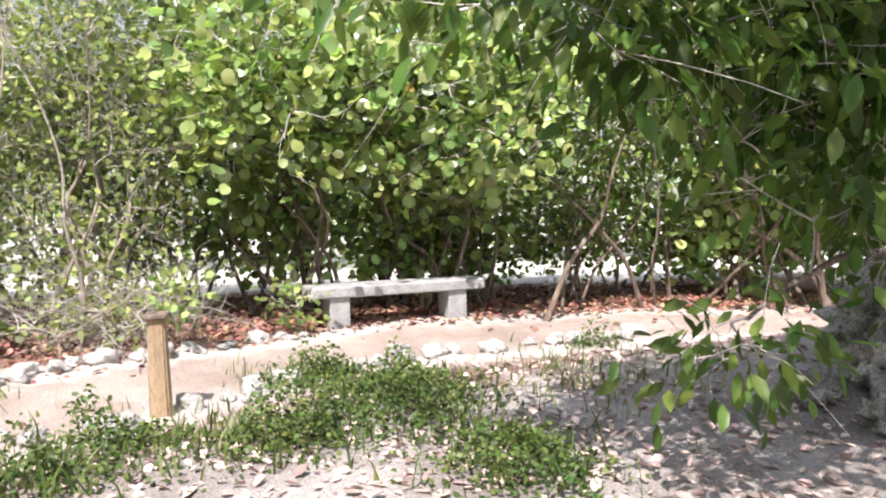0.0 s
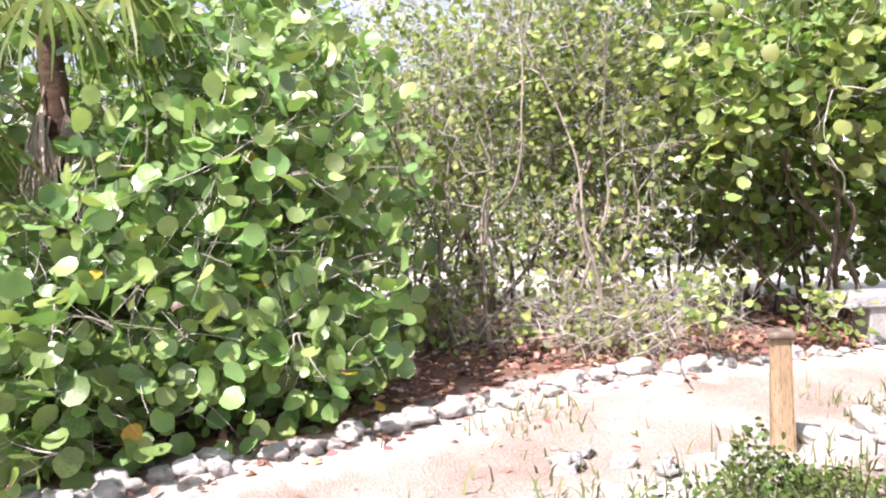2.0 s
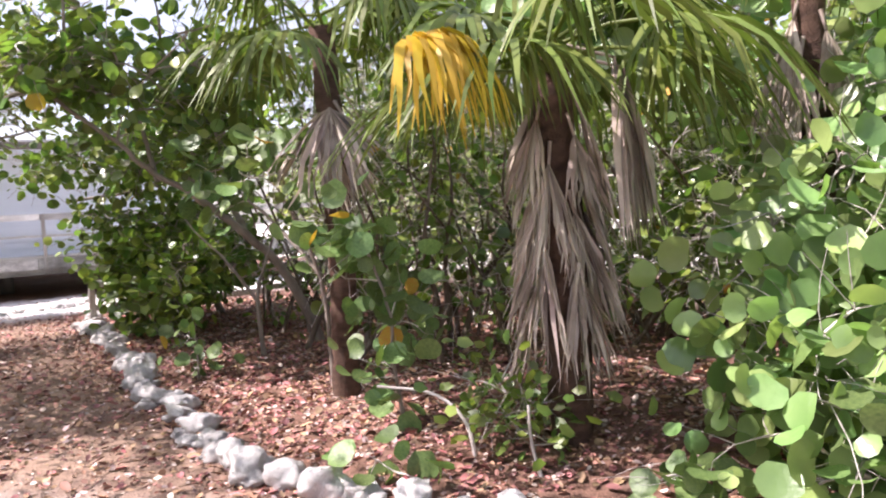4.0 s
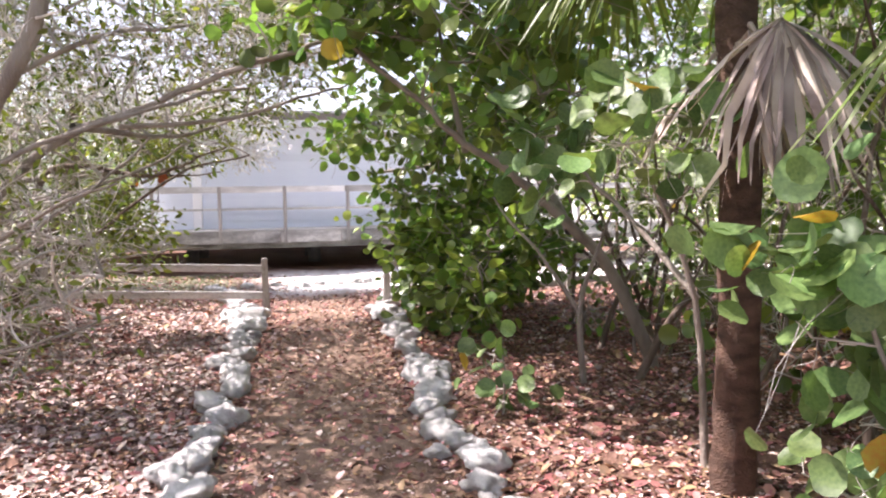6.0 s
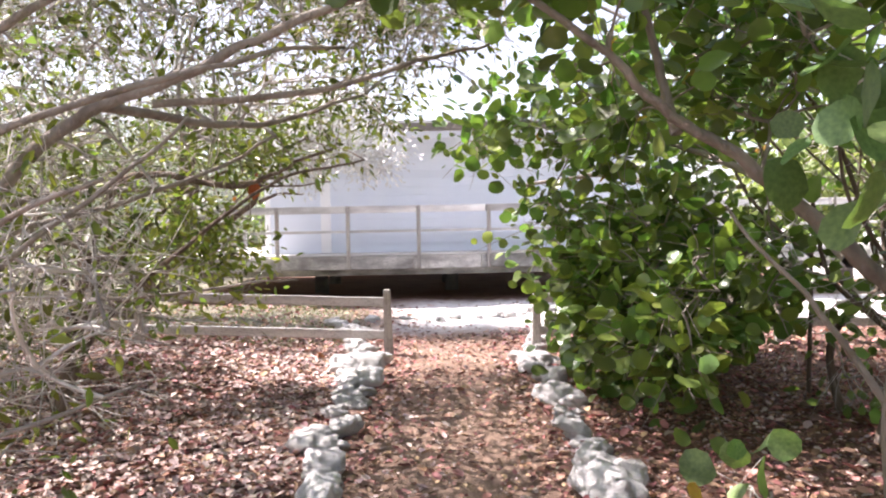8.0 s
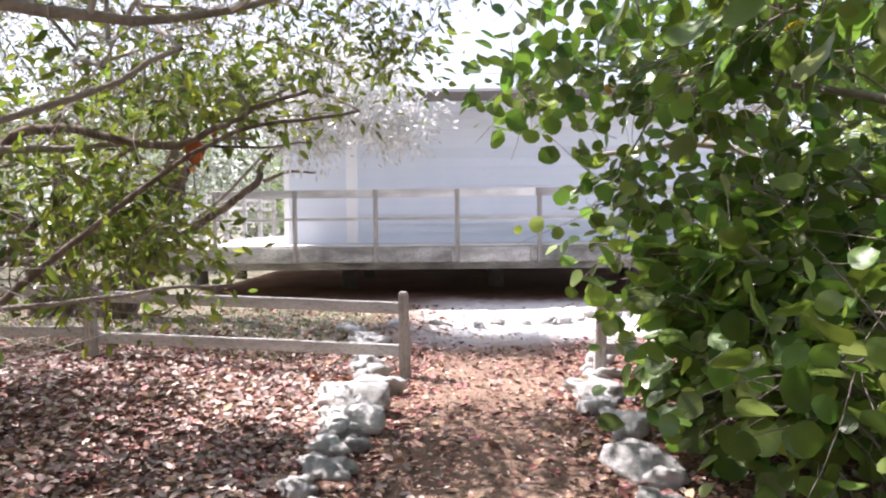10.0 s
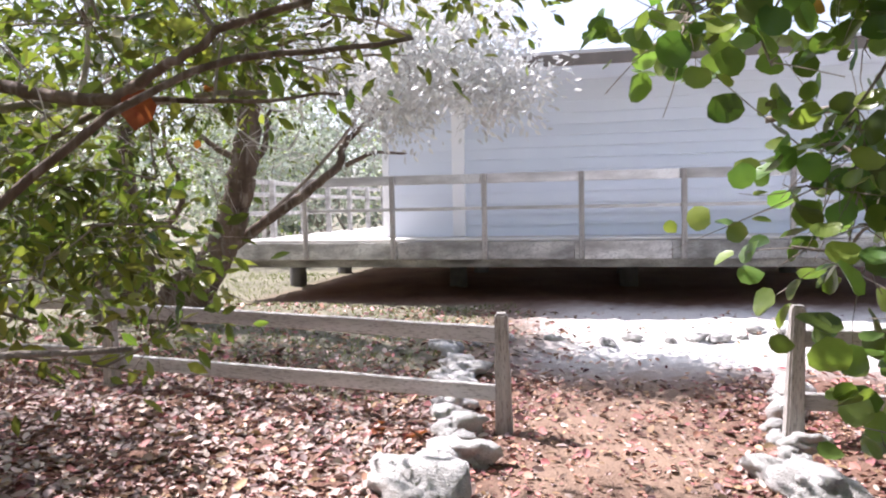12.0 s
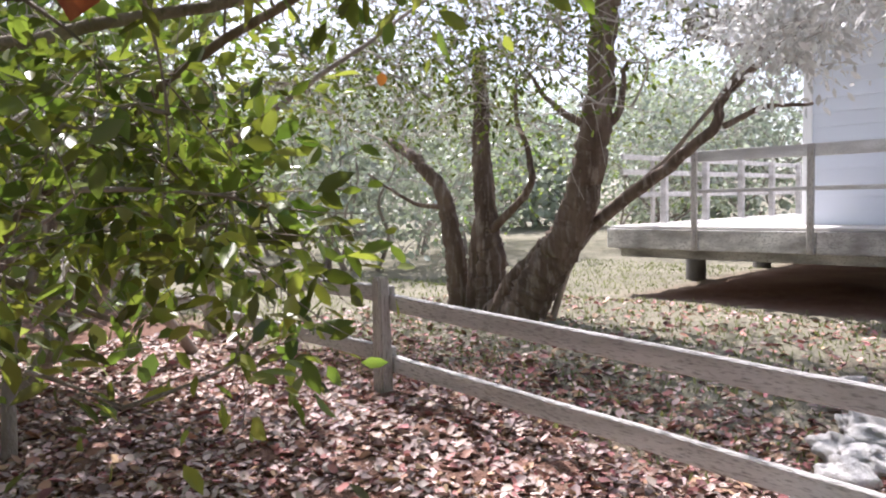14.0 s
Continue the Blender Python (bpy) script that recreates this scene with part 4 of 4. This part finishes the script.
# the great buttonwood inside the fence
# the blob at z 4.5 is added overhead to dapple the lawn with shade
cl = np.vstack([blob(g, 300, (-4.2, 2.8, 3.4), (2.0, 1.8, 1.1), 0.8, 2.0, -0.5), blob(g, 380, (-6.3, 2.3, 4.5), (2.4, 2.4, 0.6), 0.9, 3.6, -0.3), blob(g, 150, (-6.5, 3.0, 2.7), (1.4, 1.5, 1.1), 0.8, 1.3), blob(g, 120, (-3.9, 1.9, 2.4), (1.2, 0.9, 0.8), 0.8, 1.5), blob(g, 130, (-5.4, 1.2, 2.5), (1.3, 0.8, 0.6), 0.8, 1.6, -0.3)])
plant("great_buttonwood", "old buttonwood with three gnarled brown trunks", "tree", (-5.05, 2.95, 0),
      [([(-4.85, 2.82, -0.05), (-4.7, 2.8, 0.23), (-4.53, 2.8, 0.55), (-4.26, 2.8, 0.94), (-4.1, 2.8, 1.36), (-3.94, 2.8, 1.88), (-3.89, 2.8, 2.34), (-3.85, 2.8, 3.1)], 0.235, 0.1),
       ([(-5.3, 3.0, -0.05), (-5.34, 3.0, 0.16), (-5.31, 3.0, 0.62), (-5.36, 3.0, 1.05), (-5.43, 3.0, 1.59), (-5.5, 3.0, 2.14), (-5.6, 3.0, 3.0)], 0.2, 0.07),
       ([(-5.68, 3.0, -0.05), (-5.75, 3.0, 0.2), (-5.81, 3.0, 0.61), (-5.93, 3.0, 1.05), (-6.11, 3.0, 1.4), (-6.46, 3.0, 1.68), (-7.0, 3.0, 1.95)], 0.16, 0.05),
       ([(-4.36, 2.85, 0.8), (-4.22, 3.0, 0.92), (-3.55, 3.0, 1.34), (-3.15, 3.0, 1.57), (-2.83, 3.0, 1.79), (-2.76, 3.0, 1.98), (-2.49, 3.0, 2.18), (-2.1, 3.0, 2.45)], 0.08, 0.025),
       ([(-2.85, 3.0, 1.8), (-2.55, 3.0, 1.9), (-2.25, 2.95, 1.88)], 0.03, 0.012),
       ([(-5.3, 3.0, 0.95), (-5.14, 3.0, 1.07), (-4.77, 3.0, 1.39), (-4.81, 3.0, 1.68), (-4.95, 3.0, 1.97), (-4.93, 3.0, 2.4)], 0.055, 0.02),
       ([(-3.94, 2.8, 1.8), (-3.7, 2.85, 1.98), (-3.62, 2.9, 2.4)], 0.06, 0.02), ([(-3.94, 2.8, 1.85), (-4.3, 2.8, 2.1), (-4.55, 2.7, 2.5)], 0.045, 0.015),
       ([(-5.05, 2.95, -0.1), (-5.05, 2.95, 0.08), (-5.1, 2.97, 0.3)], 0.4, 0.16), ([(-5.0, 2.8, -0.05), (-4.86, 2.75, 0.45), (-4.45, 2.78, 0.95)], 0.12, 0.06),
       ([(-5.5, 2.95, -0.05), (-5.45, 2.9, 0.5), (-5.42, 2.95, 1.1)], 0.1, 0.05), ([(-6.0, 3.0, 1.2), (-6.4, 2.9, 1.25), (-7.0, 2.8, 1.6)], 0.035, 0.012)],
      cl, M_BUTTON, 0.065, LANCE, 13, 0.19, 131, twig_r=0.011, bark=M_BARK)
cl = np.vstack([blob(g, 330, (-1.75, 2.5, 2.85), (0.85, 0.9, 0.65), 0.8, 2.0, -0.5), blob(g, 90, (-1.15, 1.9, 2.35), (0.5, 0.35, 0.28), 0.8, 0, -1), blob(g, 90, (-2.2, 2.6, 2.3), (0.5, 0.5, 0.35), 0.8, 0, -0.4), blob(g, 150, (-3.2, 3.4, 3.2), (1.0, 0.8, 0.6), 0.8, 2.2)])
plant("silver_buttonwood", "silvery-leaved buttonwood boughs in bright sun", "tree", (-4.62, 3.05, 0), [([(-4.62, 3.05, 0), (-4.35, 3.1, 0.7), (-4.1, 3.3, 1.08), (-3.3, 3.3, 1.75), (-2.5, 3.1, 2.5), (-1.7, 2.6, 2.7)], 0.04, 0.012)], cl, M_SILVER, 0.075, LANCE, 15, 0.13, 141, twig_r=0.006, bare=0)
# woods beyond the fence; haze is painted into the first six trees' leaf colour
for i, (x, y, h, r) in enumerate(((-11, 6, 2.0, 2.0), (-13, 10, 2.3, 2.4), (-9.5, 13.5, 2.2, 2.2), (-8, 17, 3, 2.2), (-15, 3, 2.2, 2.2), (-10.5, 0.5, 2.0, 1.7), (-7.6, -2.5, 2.2, 1.6), (-6.5, -5.5, 2.2, 1.6), (-6.2, -8.5, 2.2, 1.6), (10.5, 3.5, 2.4, 2.0), (12, 8, 2.8, 2.2), (-17, 7, 2.6, 2.6), (-16, 14, 2.8, 2.8), (-12, 18, 3, 2.8), (-6, 22, 3, 2.8), (-5.4, -1.6, 2.0, 1.2))):
    cl = blob(g, 230, (x, y, h + 0.2), (r, r, h), 0.7, 0.15, -0.6)
    plant("wood_tree", "pale green scrub tree in the woods beyond", "tree", (x, y, 0), stems(g, 6, x, y, 3.0, 1.0, (0.04, 0.08), 0.7), cl, M_HAZED if i < 6 else M_DRY if i % 2 else M_HEDGE, 0.15, OVAL, 14, 0.3, 150 + i, twig_r=0.013, group="woods around the clearing")
# tree line; the first seven carry painted haze in their leaf colour
for i, (x, y) in enumerate(((-25, -8), (-26, 0), (-27, 8), (-26, 16), (-22, 23), (-15, 27), (-8, 30), (18, 10), (22, 2), (16, 20), (-14, -14), (-20, -18))):
    cl = blob(g, 260, (x, y, 2.9), (3.4, 4.4, 3.2), 0.7, 0.05, -0.9)
    plant("far_wood", "hazy green tree line far beyond the house", "tree", (x, y, 0), stems(g, 5, x, y, 4.5, 2.0, (0.06, 0.12), 1.5), cl, M_HAZED if i < 7 else M_DRY, 0.42, OVAL, 16, 0.6, 300 + i, twig_r=0.02, bare=0, group="tree line far off")
# young sea grapes between palm and path, each leaf by itself
leaf_round = Acc()
leaf_round.add(ROUND[0], ROUND[1])
LEAF_ROUND = obj("leaf", leaf_round, M_GRAPE_OB)
LEAF_ROUND_Y = LEAF_ROUND.data.copy()
LEAF_ROUND_Y.materials[0] = M_YELLOW


def young_grape(base, limbs, clumps, size, seed):
    g = np.random.default_rng(seed)
    e = plant("young_sea_grape", "young sea grape with large pale green round leaves", "shrub", base, limbs, clumps, None, 0, None, 0, 0.12, seed, twig_r=0.007, bare=0)
    for c in clumps:
        for _ in range(int(g.integers(3, 6))):
            at = c + g.normal(0, 0.11, 3)
            if at[2] < 0.03:
                continue
            yv = unit(g.normal(0, 1, 3) + np.array([-0.2, -0.3, -0.3]))
            up = unit(np.array([-0.4, -0.35, 0.6]) + 0.5 * g.normal(0, 1, 3))
            xv = unit(np.cross(yv, up))
            m = Matrix(np.stack([xv, yv, np.cross(xv, yv)], 1).tolist()).to_4x4()
            m.translation = at
            ob = new("leaf", LEAF_ROUND_Y if g.random() < 0.04 else LEAF_ROUND.data)
            ob.matrix_world = m @ Matrix.Scale(size * g.uniform(0.6, 1.2), 4)
            under(e, ob)
    return e


young_grape((1.5, -6.7, 0), [([(1.5, -6.7, 0), (1.45, -6.7, 0.9), (1.15, -6.8, 1.6)], 0.025, 0.009), ([(1.45, -6.7, 0.9), (1.2, -6.3, 1.4), (0.95, -6.0, 1.7)], 0.02, 0.008)], np.vstack([blob(g, 13, (1.0, -7.0, 1.75), (0.38, 0.35, 0.25), 0.9, 0.05, -1), blob(g, 12, (0.95, -6.0, 1.72), (0.28, 0.3, 0.28), 0.9, 0.05, -1)]), 0.155, 111)
young_grape((1.25, -8.2, 0), [([(1.25, -8.2, 0), (1.2, -8.2, 0.4), (1.15, -8.25, 0.8), (1.0, -8.15, 1.3)], 0.016, 0.007)], np.vstack([blob(g, 16, (1.2, -8.2, 0.5), (0.3, 0.25, 0.45), 0.8, 0.05, -1), blob(g, 16, (1.0, -8.15, 1.2), (0.22, 0.22, 0.32), 0.8, 0.05, -1)]), 0.14, 112)
young_grape((0.78, -5.5, 0), [([(0.78, -5.5, 0), (0.76, -5.5, 0.4)], 0.012, 0.006)], blob(g, 8, (0.76, -5.5, 0.35), (0.2, 0.35, 0.28), 0.8, 0.05, -1), 0.12, 113)
young_grape((2.5, -10.7, 0), [([(2.5, -10.7, 0), (2.3, -10.75, 0.4), (2.1, -10.8, 0.7)], 0.016, 0.007)], blob(g, 46, (2.25, -10.7, 0.4), (0.7, 0.4, 0.42), 0.6, 0.05, -1), 0.135, 116)
young_grape((0.75, -9.0, 0), [], blob(g, 4, (0.7, -8.9, 0.15), (0.2, 0.15, 0.1), 0.8, 0.02, -1), 0.15, 114)
young_grape((1.7, -10.1, 0), [], blob(g, 6, (1.5, -9.95, 0.15), (0.35, 0.3, 0.1), 0.8, 0.02, -1), 0.14, 115)
bpy.data.objects.remove(LEAF_ROUND)
# the rust-red leaves that hang in the boughs
for at, s in (((-1.74, -2.13, 1.76), 0.15), ((-1.9, -1.4, 1.9), 0.06), ((-2.2, -1.0, 1.7), 0.05)):
    a = Acc()
    a.add(LANCE[0] * [1.9, 1, 1.5], LANCE[1])
    ob = obj("red_leaf", a, M_REDLEAF)
    ob.matrix_world = Matrix.Translation(at) @ Euler((radians(-80), radians(10), radians(38))).to_matrix().to_4x4() @ Matrix.Scale(s, 4)
    under(leafy, ob)["label"] = "single rust-red hanging leaf"
plant("low_shrub", "low dark green shrub in the shade of the palms", "shrub", (1.42, -9.02, 0), [], blob(g, 26, (1.42, -9.02, 0.33), (0.27, 0.25, 0.3), 0.8, 0.05, -1), M_GRAPE, 0.085, OVAL, 10, 0.11, 118, twig_r=0.006)
# bare bent sticks in the litter
for k, pts in enumerate(([(1.22, -8.95, -0.03), (1.2, -8.9, 0.25), (1.1, -8.75, 0.4), (0.85, -8.6, 0.46)], [(1.33, -9.35, -0.03), (1.31, -9.28, 0.2), (1.3, -9.28, 0.4)])):
    a = Acc()
    tube(a, pts, 0.013, 0.007, 6, 12, 0.1, k)
    tube(a, [pts[1], (pts[1][0] + 0.15, pts[1][1] - 0.02, pts[1][2] - 0.02)], 0.006, 0.003, 4, 4)
    tagged(obj("stick", a, M_TWIG), "bare bent grey stick standing in fallen leaves", "stick")


# ---- palms ----
def frond(acc, base, head, length, n, fan, droop, width, g):
    """A fan of narrow blades round the direction head."""
    head = unit(np.asarray(head, float))
    side = unit(np.cross(head, [0, 0, 1.0]) + 1e-3)
    for a in np.linspace(-fan, fan, n) + g.normal(0, 0.03, n):
        d = unit(head * math.cos(a) + side * math.sin(a))
        ln = length * (0.75 + 0.25 * math.cos(a)) * g.uniform(0.85, 1.1)
        t = np.linspace(0, 1, 6)[:, None]
        p = np.asarray(base) + d * ln * t * (1 - 0.25 * droop * t) + np.array([0, 0, -1.0]) * ln * droop * t ** 2 * 0.8 + g.normal(0, 0.012, (6, 3)) * t
        w = width * (np.array([0.35, 0.9, 1.0, 0.8, 0.45, 0.06]))[:, None] / 2
        across = unit(np.cross(d, [0, 0, 1.0]) + g.normal(0, 0.35, 3))
        acc.add(np.vstack([p - across * w, p + across * w + np.array([0, 0, 0.004])]), [(i, i + 1, i + 7, i + 6) for i in range(5)])


def palm(x, y, h, seed, label, green, dead, low=0.9, high=1.5, trunk_r=0.12, flare=0.35, length=0.6):
    g = np.random.default_rng(seed)
    e = empty("palm", (x, y, 0), label, "palm", "thatch palms by the junction")
    a = Acc()
    tube(a, [(x, y, -0.1), (x + 0.03, y, h * 0.5), (x, y + 0.03, h)], trunk_r * 1.15, trunk_r, 12, 24, 0.09, seed)
    under(e, obj("trunk", a, M_PALMTRUNK))
    for i in range(green):
        ang, lift = i * 2.4 + g.uniform(-0.3, 0.3), g.uniform(-0.1, 0.9)
        d = np.array([math.cos(ang), math.sin(ang), lift])
        a = Acc()
        top = np.array([x, y, h + g.uniform(-0.15, 0.15)])
        hub = top + unit(d) * g.uniform(0.45, 0.75)
        tube(a, [top, (top + hub) / 2 + [0, 0, 0.05], hub], 0.016, 0.01, 4, 5)
        frond(a, hub, d, g.uniform(0.75, 1.0), 26, 1.9, g.uniform(0.6, 1.1), 0.04, g)
        under(e, obj("frond", a, M_FROND))
    for i in range(dead):
        ang = i * 2.4 + g.uniform(-0.4, 0.4)
        zz = low + (high - low) * (i / max(dead - 1, 1)) ** 0.8
        top = np.array([x + 0.9 * trunk_r * math.cos(ang), y + 0.9 * trunk_r * math.sin(ang), zz])
        a = Acc()
        d = np.array([flare * math.cos(ang), flare * math.sin(ang), -1])
        hub = top + d * 0.12
        tube(a, [top, hub], 0.015, 0.01, 4, 3)
        frond(a, hub, d, length * g.uniform(0.75, 1.2), 22, 0.3 + 0.5 * flare, 0.25, 0.03, g)
        under(e, obj("dead_frond", a, M_FROND_D, label="hanging dead grey-brown frond"))
    return e


pB = palm(1.73, -9.1, 2.15, 1, "thatch palm with a skirt of dead brown fronds", 13, 20, 0.95, 2.0, 0.105, 0.32, 0.5)
pA = palm(1.45, -7.0, 2.75, 2, "thatch palm with hanging dead fronds", 10, 3, 1.95, 2.2, 0.09, 0.8, 0.4)
pC = palm(3.05, -9.75, 2.75, 3, "slender thatch palm behind the sea grape", 8, 10, 1.95, 2.4, 0.08, 0.28, 0.5)
gf = np.random.default_rng(5)
FRONT_FRONDS = (
    ((0.64, -9.46, 2.04), (0.25, -0.3, 0.12), M_FROND_Y, 0.52, pB, 1.6, 1.2),
    ((0.73, -9.48, 2.06), (0.1, -0.35, 0.1), M_FROND_Y, 0.46, pB, 1.2, 1.3),
    ((1.38, -9.25, 2.16), (0.3, -0.3, 0.1), M_FROND, 0.55, pB, 1.6, 1.2),
    ((1.05, -7.85, 2.02), (-0.2, -0.35, -0.7), M_FROND_D, 0.55, pA, 1.0, 0.5),
    ((1.0, -7.75, 2.0), (0.2, -0.2, -0.9), M_FROND_D, 0.6, pA, 0.6, 0.3),
    ((1.98, -9.3, 2.1), (0.05, -0.1, -1), M_FROND_D, 0.85, pB, 0.4, 0.3),
    ((2.05, -9.3, 2.05), (0.15, -0.1, -1), M_FROND_D, 0.75, pB, 0.3, 0.3),
    ((0.95, -8.7, 2.5), (-0.4, -0.5, 0.0), M_FROND, 0.45, pB, 1.7, 1.1),
    ((1.45, -9.3, 2.5), (0.1, -0.6, 0.0), M_FROND, 0.7, pB, 1.6, 1.2),
    ((0.9, -7.6, 2.5), (-0.5, -0.4, 0.1), M_FROND, 0.8, pA, 1.6, 0.9),
)
for (bx, by, bz), head, mt, ln, who, fan, drop in FRONT_FRONDS:
    a = Acc()
    tube(a, [(who.location.x, who.location.y, bz + 0.1), (bx, by, bz)], 0.016, 0.009, 4, 5)
    frond(a, (bx, by, bz), head, ln, 26, fan, drop, 0.042, gf)
    under(who, obj("dead_frond" if mt is M_FROND_D else "frond", a, mt, label="yellowing frond" if mt is M_FROND_Y else ""))


# ---- leaf litter and grass ----
def scatter(g, n, x0, x1, y0, y1, keep):
    p = np.stack([g.uniform(x0, x1, n), g.uniform(y0, y1, n)], 1)
    k = keep(p[:, 0], p[:, 1]) > g.random(n)
    p = p[k]
    return np.column_stack([p, ground_z(p[:, 0], p[:, 1])])


def litter_keep(x, y):
    on_path = 1 - smooth01(0.3, 0.85, line_distance(x, y, LEAF_PATH))
    on_sand = 1 - smooth01(0.75, 1.2, line_distance(x, y, SAND_PATH))
    clearing = smooth01(-10.5, -12.2, y + 0.7 * x) * (1 - smooth01(5.4, 6.0, x))
    return (1 - 0.68 * on_path) * (1 - 0.97 * on_sand) * (1 - 0.75 * clearing) * (1 - 0.6 * smooth01(1.0, 2.2, y) - 0.35 * smooth01(-1.2, 0.2, x) * smooth01(0.8, 2.0, y)) * (1 - smooth01(8.8, 9.8, x))


def litter(name, label, mat, n, size, box, keep, seed):
    g = np.random.default_rng(seed)
    p = scatter(g, n, *box, keep)
    a = Acc()
    m = len(p)
    ang = g.uniform(0, 2 * math.pi, m)
    yv = unit(np.stack([np.cos(ang), np.sin(ang), g.normal(0, 0.25, m)], 1))
    up = unit(np.array([0, 0, 1.0]) + 0.35 * g.standard_normal((m, 3)))
    xv = unit(np.cross(yv, up))
    zv = np.cross(xv, yv)
    s = size * g.uniform(0.5, 1.5, m)
    t = CURL[0]
    v = (p + [0, 0, 0.008])[:, None] + s[:, None, None] * (t[None, :, 0, None] * xv[:, None] + t[None, :, 1, None] * yv[:, None] + t[None, :, 2, None] * zv[:, None])
    a.add_many(v, CURL[1], m)
    return tagged(obj(name, a, mat), label, "leaf litter", kind="stuff")


litter("leaf_litter", "fallen red-brown leaves covering the ground", M_LITTER, 56000, 0.06, (-6.5, 8.5, -14, 4.8), litter_keep, 31)
# pale leaves thinned to the right, imitating the shade there
litter("leaf_litter", "pale curled fallen leaves among the brown ones", M_LITTER_P, 26000, 0.055, (-6.5, 8.5, -14, 5.2), lambda x, y: litter_keep(x, y) * (0.35 + 0.65 * smooth01(0.6, -0.6, x)), 32)
litter("leaf_litter", "small crumbled brown leaves on the path floor", M_LITTER, 80000, 0.032, (-5, 3.2, -9.5, 1.4), litter_keep, 35)
litter("leaf_litter", "small pale crumbled leaves on the path floor", M_LITTER_P, 30000, 0.03, (-5, 3.2, -9.5, 2.6), litter_keep, 36)
# extra pale leaves left of the path stand in for sunlit ground
litter("leaf_litter", "fallen leaves coloured pale pink for sunlight on the sunny side", M_LITTER_P, 46000, 0.05, (-6.5, -1.2, -9, 0.3), lambda x, y: 0.8 + 0 * x, 38)
litter("leaf_litter", "few large rust-red leaves beside the border stones", M_REDLEAF, 14, 0.12, (-1.6, -1.25, -0.35, 0.1), lambda x, y: 1.0 + 0 * x, 37)
litter("leaf_litter", "red-brown leaves fallen under the bench and hedge", M_LITTER, 16000, 0.07, (5.4, 9.6, -22, -12), litter_keep, 33)
litter("leaf_litter", "grey and white dry leaves on the clearing", M_LITTER_P, 9000, 0.06, (-0.5, 5, -20, -13.6), lambda x, y: 0.6 * smooth01(0.9, 1.4, line_distance(x, y, SAND_PATH)), 34)


def grass(name, label, mat, n, height, box, keep, seed, width=0.006):
    g = np.random.default_rng(seed)
    p = scatter(g, n, *box, keep)
    m = len(p)
    h = height * g.uniform(0.4, 1.3, m)
    lean = g.normal(0, 0.45, (m, 2)) * h[:, None]
    ang = g.uniform(0, math.pi, m)
    ax = np.stack([np.cos(ang), np.sin(ang), 0 * ang], 1) * width * g.uniform(0.7, 1.6, m)[:, None]
    mid_ = p + np.column_stack([lean * 0.35, h * 0.6])
    tip = p + np.column_stack([lean, h])
    a = Acc()
    a.add_many(np.stack([p - ax, p + ax, mid_ - ax * 0.8, mid_ + ax * 0.8, tip], 1), [(0, 1, 3, 2), (2, 3, 4)], m)
    return tagged(obj(name, a, mat), label, "grass", kind="stuff")


def patches(list_):
    return lambda x, y: np.clip(sum(np.exp(-(((x - cx) / rx) ** 2 + ((y - cy) / ry) ** 2)) for cx, cy, rx, ry in list_), 0, 1)


def weeds(name, label, mat, n, height, size, box, keep, seed):
    """Low leafy weeds: small leaves at all heights, taller towards the middle of each patch."""
    g = np.random.default_rng(seed)
    p = scatter(g, n, *box, keep)
    full = keep(p[:, 0], p[:, 1])
    tuft = 0.6 + 0.8 * np.array([noise.noise(Vector((q[0] * 4, q[1] * 4, 0))) for q in p])
    p[:, 2] += g.random(len(p)) * height * np.clip(full * 1.2 * tuft, 0.1, 1.3)
    a = Acc()
    out = g.normal(0, 1, (len(p), 3)) * [1, 1, 0.5] + [0, 0, 0.35]
    leaves(a, p, unit(out), size, OVAL, g, 0.3, 0.1, (-0.3, 0, 0.9))
    return tagged(obj(name, a, mat), label, "weeds", kind="stuff")


WEEDS = patches([(3.1, -15.9, 0.95, 0.68), (3.9, -15.3, 0.3, 0.3), (1.7, -16.4, 0.5, 0.45), (2.5, -14.3, 0.3, 0.5), (2.4, -15.2, 0.35, 0.35), (1.9, -14.0, 0.3, 0.6), (1.2, -13.3, 0.35, 0.5), (4.7, -17.8, 0.2, 0.3)])
weeds("weeds", "low green leafy weeds clumped on the clearing", M_GRASS, 190000, 0.34, 0.036, (-0.5, 5.2, -19, -12), lambda x, y: WEEDS(x, y) ** 2.6, 41)
grass("grass", "thin green grass among the weeds", M_GRASS, 9000, 0.17, (-0.5, 5, -19, -12), lambda x, y: WEEDS(x, y) ** 2, 44)
grass("dry_grass", "thin dry grass on the clearing", M_DRYGRASS, 9000, 0.12, (-1, 5.5, -19.5, -12), patches([(2.6, -14.6, 0.5, 0.8), (4.1, -15.0, 0.4, 0.4), (3.3, -17.2, 0.8, 0.6), (1.9, -13.6, 0.6, 0.7), (3.6, -12.9, 0.4, 0.3)]), 42)
grass("grass", "thin grass on the lawn inside the fence", M_DRYGRASS, 15000, 0.045, (-9, -1.0, 0.3, 10), lambda x, y: 0.9 * smooth01(-0.9, -2.0, x) * (1 - smooth01(5.0, 5.6, y) * smooth01(-5.7, -5.2, x)), 43)
